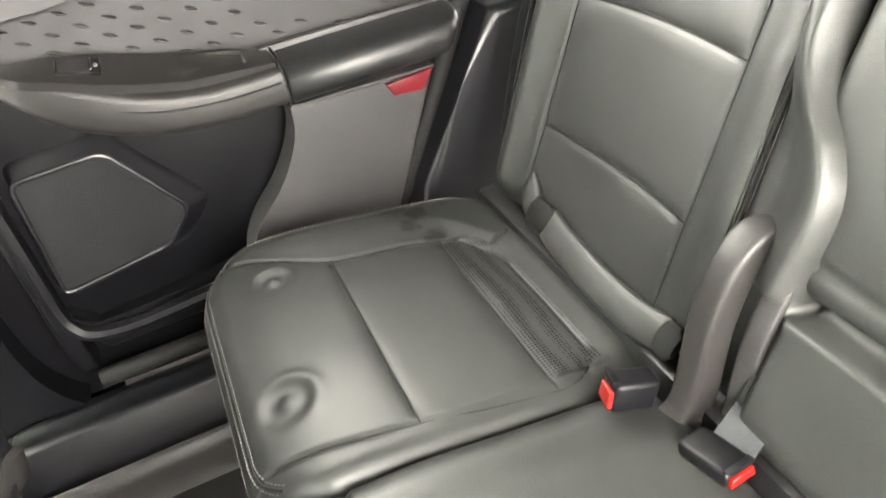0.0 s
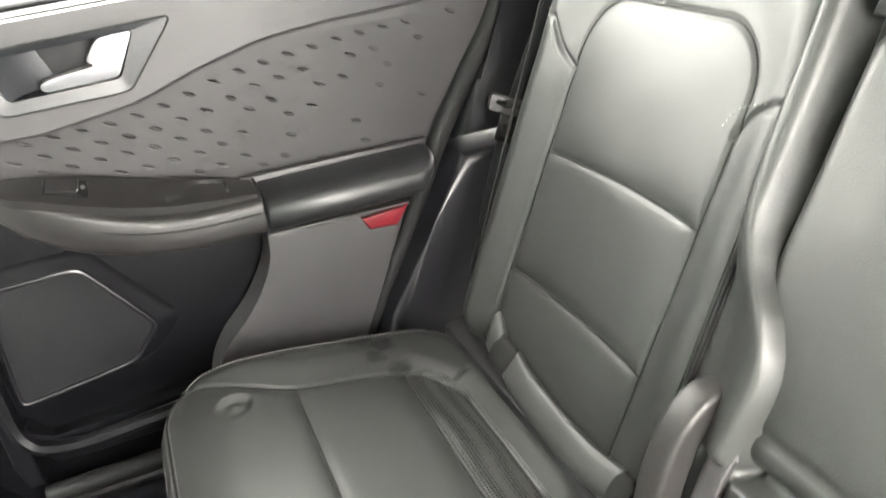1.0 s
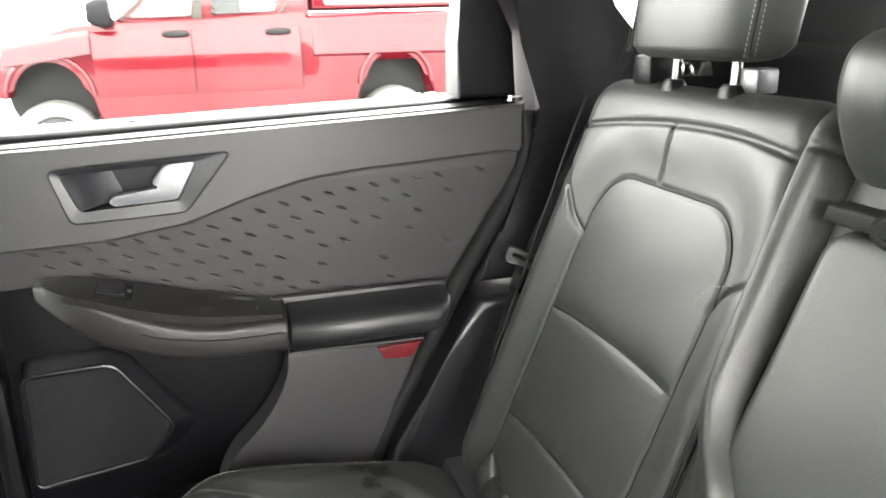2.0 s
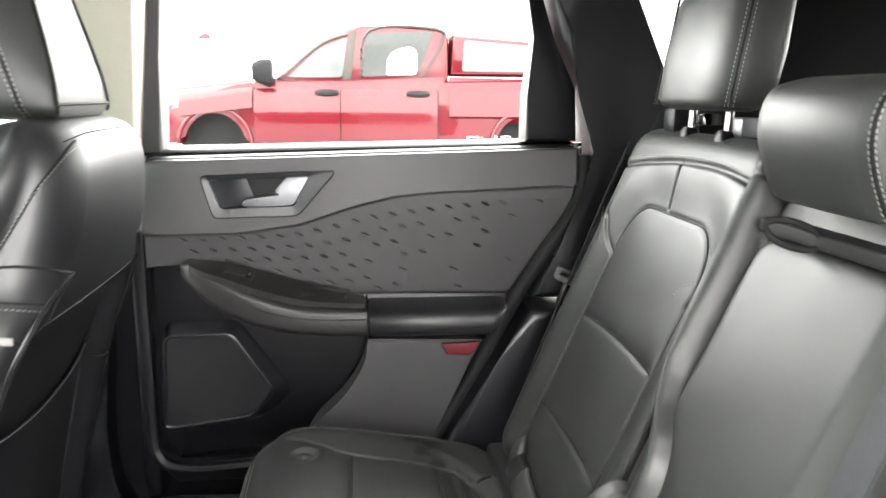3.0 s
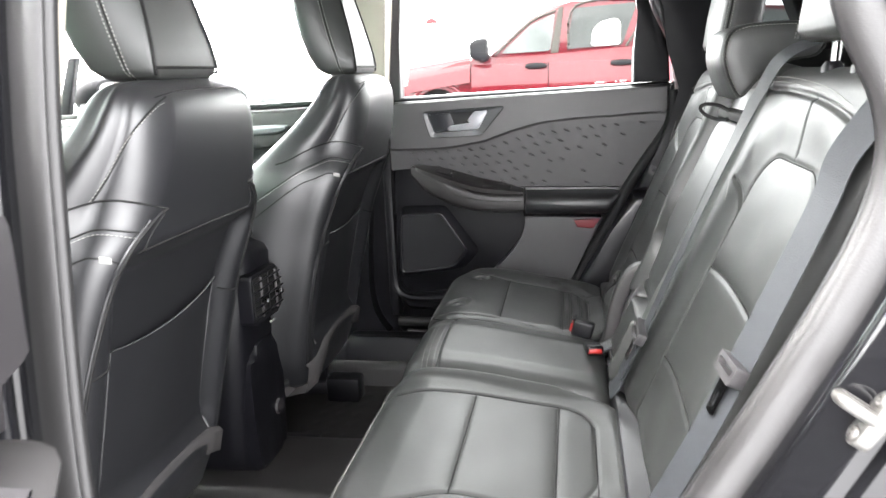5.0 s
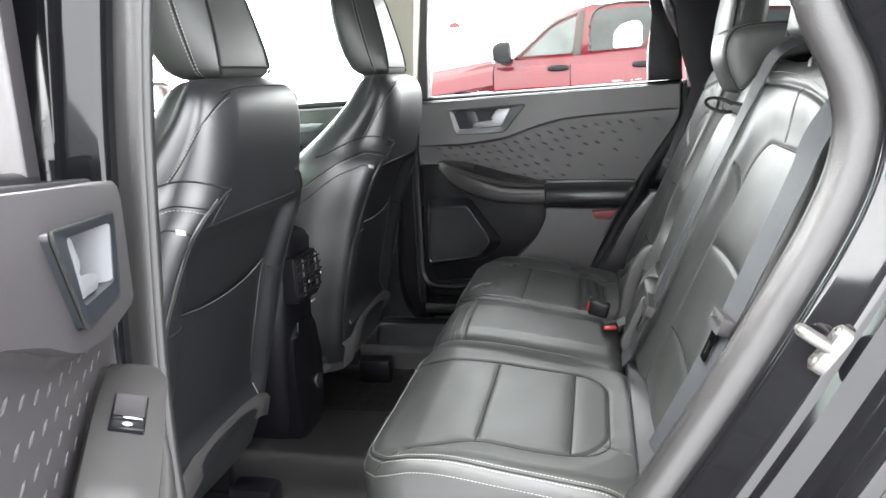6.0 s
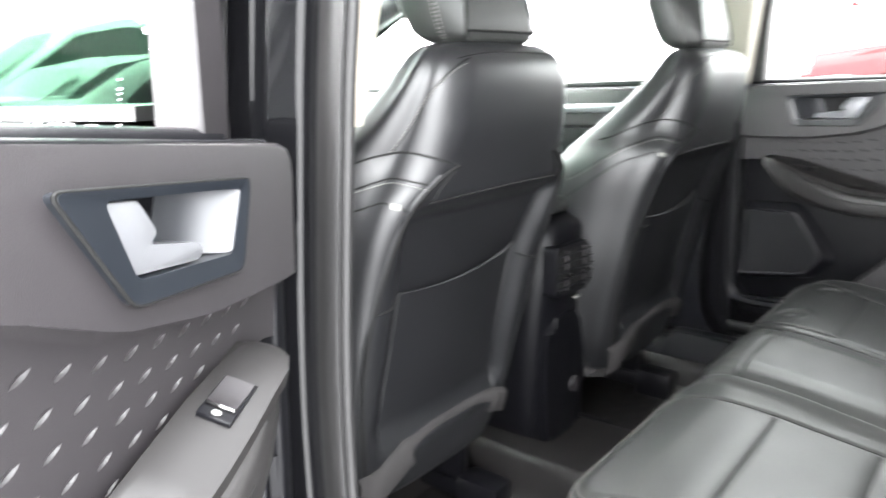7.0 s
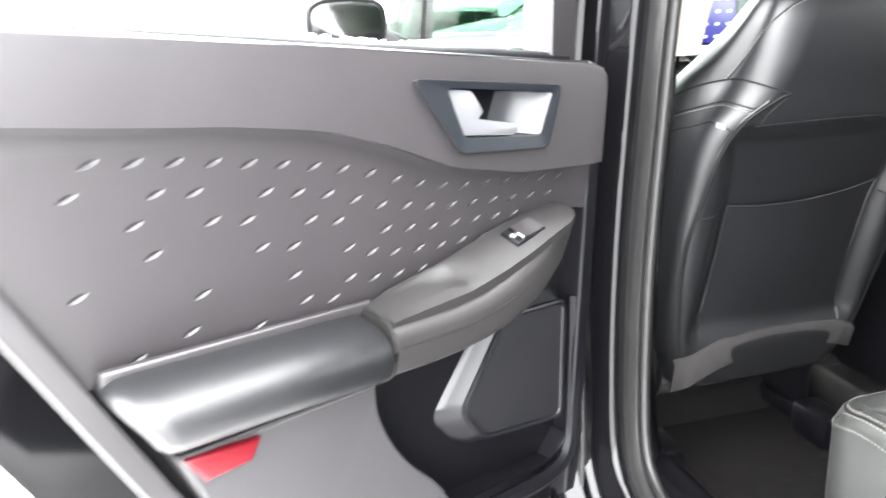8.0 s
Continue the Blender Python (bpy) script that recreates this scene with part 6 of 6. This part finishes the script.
def pickup():
    """A red crew cab pickup, side on; it stands beyond the right windows."""
    d = thing("pickup_truck", "red crew cab pickup truck parked outside", "truck")
    xs = 7.2
    # lower body with wheel arches, nose towards +y
    lower = [(2.15, .42), (2.14, .80), (2.00, .90)] + [(1.45, 1.01), (1.12, 1.05), (.40, 1.07), (-.63, 1.07), (-.66, 1.08), (-2.95, 1.14), (-2.98, .45), (-2.5, .24)]
    lower += [(-1.95, .22)] + [(y, z) for y, z in reversed([( -1.52 + .36 * math.cos(a), .42 + .36 * math.sin(a)) for a in np.linspace(0, math.pi, 14)])] + [(-1.10, .11), (1.28, .11)]
    lower += [(y, z) for y, z in reversed([(1.68 + .35 * math.cos(a), .42 + .36 * math.sin(a)) for a in np.linspace(0, math.pi, 14)])]
    part("body", prism(lower, xs + 1.75, xs, .05, 4), RED_PAINT, d)
    # door skins with a shoulder and a crease
    sec = ((1.065, .065), (1.045, .035), (1.005, .012), (.96, -.002), (.90, -.016), (.84, -.026), (.78, -.034), (.72, -.037), (.66, -.036), (.60, -.032), (.50, -.020), (.40, .0), (.32, .05))
    for y0, y1 in ((.425, 1.285), (-.575, .415)):
        bm = loft([[V((xs + dx - .004, y, z)) for z, dx in sec] + [V((xs + .08, y, .32)), V((xs + .08, y, 1.065))] for y in np.linspace(y0, y1, 8)])
        part("door_skin", bm, RED_PAINT, d, angle=35)
    bm = loft([[V((xs + dx + .004, y, z + .05 * (z > .9))) for z, dx in sec[:8]] + [V((xs + .08, y, .645)), V((xs + .08, y, 1.115))] for y in np.linspace(-2.9, -.70, 10)])
    part("bed_side", bm, RED_PAINT, d, angle=35)
    bm = loft([[V((xs + dx * 1.2 - .006, y, z - .13 * (y - 1.3) + .01)) for z, dx in sec[:7]] + [V((xs + .08, y, .80 - .13 * (y - 1.3))), V((xs + .10, y, 1.075 - .13 * (y - 1.3)))] for y in np.linspace(1.298, 2.02, 8)])
    part("fender_skin", bm, RED_PAINT, d, angle=35)
    cab = [(1.14, 1.03), (.62, 1.46), (.40, 1.575), (.18, 1.615), (-.55, 1.63), (-.68, 1.58), (-.70, 1.04)]
    part("cab", prism([(y, z) for y, z in cab], xs + 1.65, xs + .05, .05, 4), RED_PAINT, d)
    part("front_window", prism(smooth_corner([(.95, 1.09), (.61, 1.39), (.345, 1.50), (.40, 1.10)], .03), xs + .06, xs + .040, .004), PALE_GLASS, d, "grey side window")
    part("rear_window", prism(smooth_corner([(.225, 1.11), (.145, 1.54), (-.53, 1.57), (-.38, 1.13)], .04), xs + .06, xs + .040, .004), GREY_GLASS, d, "grey side window")
    for edge in ([(1.02, 1.075), (.62, 1.415), (.34, 1.525)], [(.20, 1.10), (.125, 1.565), (-.56, 1.595), (-.62, 1.45), (-.42, 1.115)]):
        part("window_trim", tube([V((xs + .042, y, z)) for y, z in flat(edge)], .014, 6), TRIM_GREY, d)
    part("window_seat", prism(smooth_corner([(-.05, 1.13), (-.06, 1.30), (-.14, 1.38), (-.30, 1.42), (-.36, 1.38), (-.36, 1.14)], .04), xs + .050, xs + .038, .003), LINER, d, "pale seat behind the rear window")
    part("door_post", prism([(.40, 1.07), (.31, 1.56), (.255, 1.56), (.31, 1.07)], xs + .06, xs + .036, .003), TRIM_GREY, d)
    for y0 in (.42, -.58):
        part("door_gap", tube([V((xs - .018, y0 - .003, .42)), V((xs - .016, y0 - .003, .98))], .004, 6), SEAM, d)
    part("door_gap", tube([V((xs - .001, 1.30, .80)), V((xs - .001, 1.28, 1.0))], .006, 6), SEAM, d)
    for y in (.555, -.375):
        part("door_handle", loft([[V((xs - .03 + q.x, y + f, .945 + q.y)) for q in ring(0, 0, 0, .02, h, 2.4, 14)] for f, h in ((-.12, .012), (-.09, .028), (0, .034), (.09, .028), (.12, .012))]), EXTERIOR_BLACK, d, "black door handle")
    mir = part("mirror", loft([[V((xs - .10 + q.x, y, 1.14 + q.y)) for q in ring(0, 0, 0, .12, h, 3.5, 20)] for y, h in ((1.08, .10), (1.10, .125), (1.20, .12), (1.27, .08))]), EXTERIOR_BLACK, d, "tall black door mirror")
    part("mirror_arm", tube([V((xs - .1, 1.15, 1.04)), V((xs + .05, 1.10, 1.06))], .04, 8), EXTERIOR_BLACK, mir)
    part("bed_cap", prism([(-.72, 1.14), (-.74, 1.55), (-2.6, 1.43), (-2.85, 1.16)], xs + 1.5, xs + .10, .03), RED_PAINT, d, "red cap over the bed")
    part("cap_window", prism(smooth_corner([(-.84, 1.18), (-.86, 1.50), (-2.50, 1.39), (-2.70, 1.19)], .03), xs + .11, xs + .092, .004), PALE_GLASS, d, "grey cap window")
    part("arch_lip", tube([V((xs - .01, 1.68 + .36 * math.cos(a), .42 + .37 * math.sin(a))) for a in np.linspace(0, math.pi, 16)], .022, 8), RED_PAINT, d)
    part("arch_lip", tube([V((xs - .01, -1.52 + .37 * math.cos(a), .42 + .37 * math.sin(a))) for a in np.linspace(0, math.pi, 16)], .022, 8), RED_PAINT, d)
    part("wheel_well", prism([(1.68 + .40 * math.cos(a), .42 + .40 * math.sin(a)) for a in np.linspace(0, 2 * math.pi, 24)[:-1]], xs + .5, xs + .3, 0), SEAM, d)
    part("wheel_well", prism([(-1.52 + .40 * math.cos(a), .42 + .40 * math.sin(a)) for a in np.linspace(0, 2 * math.pi, 24)[:-1]], xs + .5, xs + .3, 0), SEAM, d)
    part("headlamp", prism([(2.02, .86), (1.86, .90), (1.90, .80), (2.10, .76)], xs + .1, xs - .006, .01), CHROME, d, "clear headlamp")
    part("running_board", box(xs + .02, xs + .2, -1.0, 1.22, .02, .09, .03), EXTERIOR_BLACK, d)
    for y in (1.68, -1.52):
        wheel_at(d, xs + .16, y, GROUND + .39, .39, .28)
        wheel_at(d, xs + 1.6, y, GROUND + .39, .39, .28, 1)
    return d


pickup()


def parked_car(label, at, turn, paint):
    """A plain hatchback shape with glazing, wheels and lamps; local y is its length."""
    d = thing("parked_car", label, "car", "parked cars")
    side = [(2.15, .25), (2.2, .55), (2.05, .72), (1.1, .88), (.75, .93), (.10, 1.35), (-.4, 1.45), (-1.3, 1.42), (-1.85, 1.02), (-2.1, .95), (-2.2, .6), (-2.15, .28)]
    def arch(c):
        return [(c - .36 * math.cos(a), .26 + .36 * math.sin(a)) for a in np.linspace(0, math.pi, 12)]
    poly = side + arch(-1.35) + arch(1.35)
    bm = prism(poly, -.88, .88, .06, 3)
    part("body", bm, paint, d)
    for sx in (-.885, .885):
        part("side_window", prism([(.66, .94), (.08, 1.30), (-.4, 1.38), (-1.25, 1.36), (-1.6, 1.0)], sx - math.copysign(.03, sx), sx, .002), DARK_GLASS, d)
        for y in (-1.35, 1.35):
            wheel_at(d, sx - math.copysign(.12, sx), y, .33, .33, .22, 1 if sx > 0 else -1)
    bm = bmesh.new()
    vs = [bm.verts.new(p) for p in ((-.72, .82, .945), (.72, .82, .945), (.60, .16, 1.345), (-.60, .16, 1.345))]
    bm.faces.new(vs)
    bmesh.ops.solidify(bm, geom=bm.faces[:], thickness=.02)
    part("windscreen", bm, DARK_GLASS, d)
    for sx in (-.62, .62):
        part("headlamp", box(sx - .18, sx + .18, 2.08, 2.17, .56, .70, .03), CHROME, d)
    part("grille", box(-.40, .40, 2.14, 2.20, .36, .52, .02), PLASTIC_BLACK, d)
    d.matrix_world = Matrix.Translation(at) @ Matrix.Rotation(radians(turn), 4, "Z")
    return d


parked_car("white hatchback parked beyond the pickup", (10.2, 5.6, GROUND), 80, WHITE_PAINT)
parked_car("dark green car parked ahead on the wet lot", (1.7, 6.3, GROUND), 84, material("dark_green_car_paint", (.007, .011, .009), .3, spec=.1, stain=.1))
van = parked_car("tall white van parked ahead on the wet lot", (3.4, 10.2, GROUND), 82, WHITE_PAINT)
van.matrix_world = van.matrix_world @ Matrix.Diagonal((1.2, 1.2, 1.36, 1))
parked_car("white car parked ahead on the wet lot", (1.2, 11.5, GROUND), 95, WHITE_PAINT)

# a small red sign far away
hut = thing("distant_sign", "small red sign on a pale pole far away", "sign")
part("board", prism([(3.86, 2.26), (3.98, 2.40), (4.14, 2.40), (4.26, 2.26)], 20.1, 20.0, .01), RED_PAINT, hut)
part("pole", tube([V((20.05, 4.06, GROUND)), V((20.05, 4.06, 2.3))], .03, 8), WHITE_PAINT, hut)


# wet snow left along the window edges
SNOWY = material("wet_snow", (0.75, 0.77, 0.80), 0.6, grain=0.5, grain_size=150, stain=0.05)
rnd = random.Random(4)


def snow_row(a, b, n, size, bm):
    """Small uneven lumps between two places."""
    for k in range(n):
        p = V(a).lerp(V(b), rnd.random())
        r = size * rnd.uniform(.4, 1.0)
        made = bmesh.ops.create_icosphere(bm, subdivisions=2, radius=r, matrix=Matrix.Translation(p) @ Matrix.Diagonal((.8, rnd.uniform(1.0, 2.2), .6, 1)))
        for v in made["verts"]:
            v.co += V((rnd.uniform(-1, 1), rnd.uniform(-1, 1), rnd.uniform(-1, 1))) * r * .12


bm = bmesh.new()
snow_row((.812, .52, .845), (.812, .45, .848), 12, .006, bm)
snow_row((.812, .0, .866), (.812, .08, .864), 10, .005, bm)
snow_row((.812, .30, .851), (.812, .62, .842), 8, .0025, bm)
tagged(part("window_snow", bm, SNOWY), "wet snow lumps along the outer window edge", "snow", kind="stuff")
bm = bmesh.new()
snow_row((.812, .28, .854), (.812, .40, .850), 14, .004, bm)
snow_row((.812, .42, .850), (.812, .64, .840), 18, .0028, bm)
snow_row((.800, .600, .95), (.800, .640, .89), 10, .003, bm)
snow_row((.900, .705, .80), (.880, .690, .90), 16, .003, bm)
bmesh.ops.transform(bm, matrix=OPEN, verts=bm.verts)
tagged(part("window_snow", bm, SNOWY), "wet snow stuck to the open door's glass", "snow", kind="stuff")
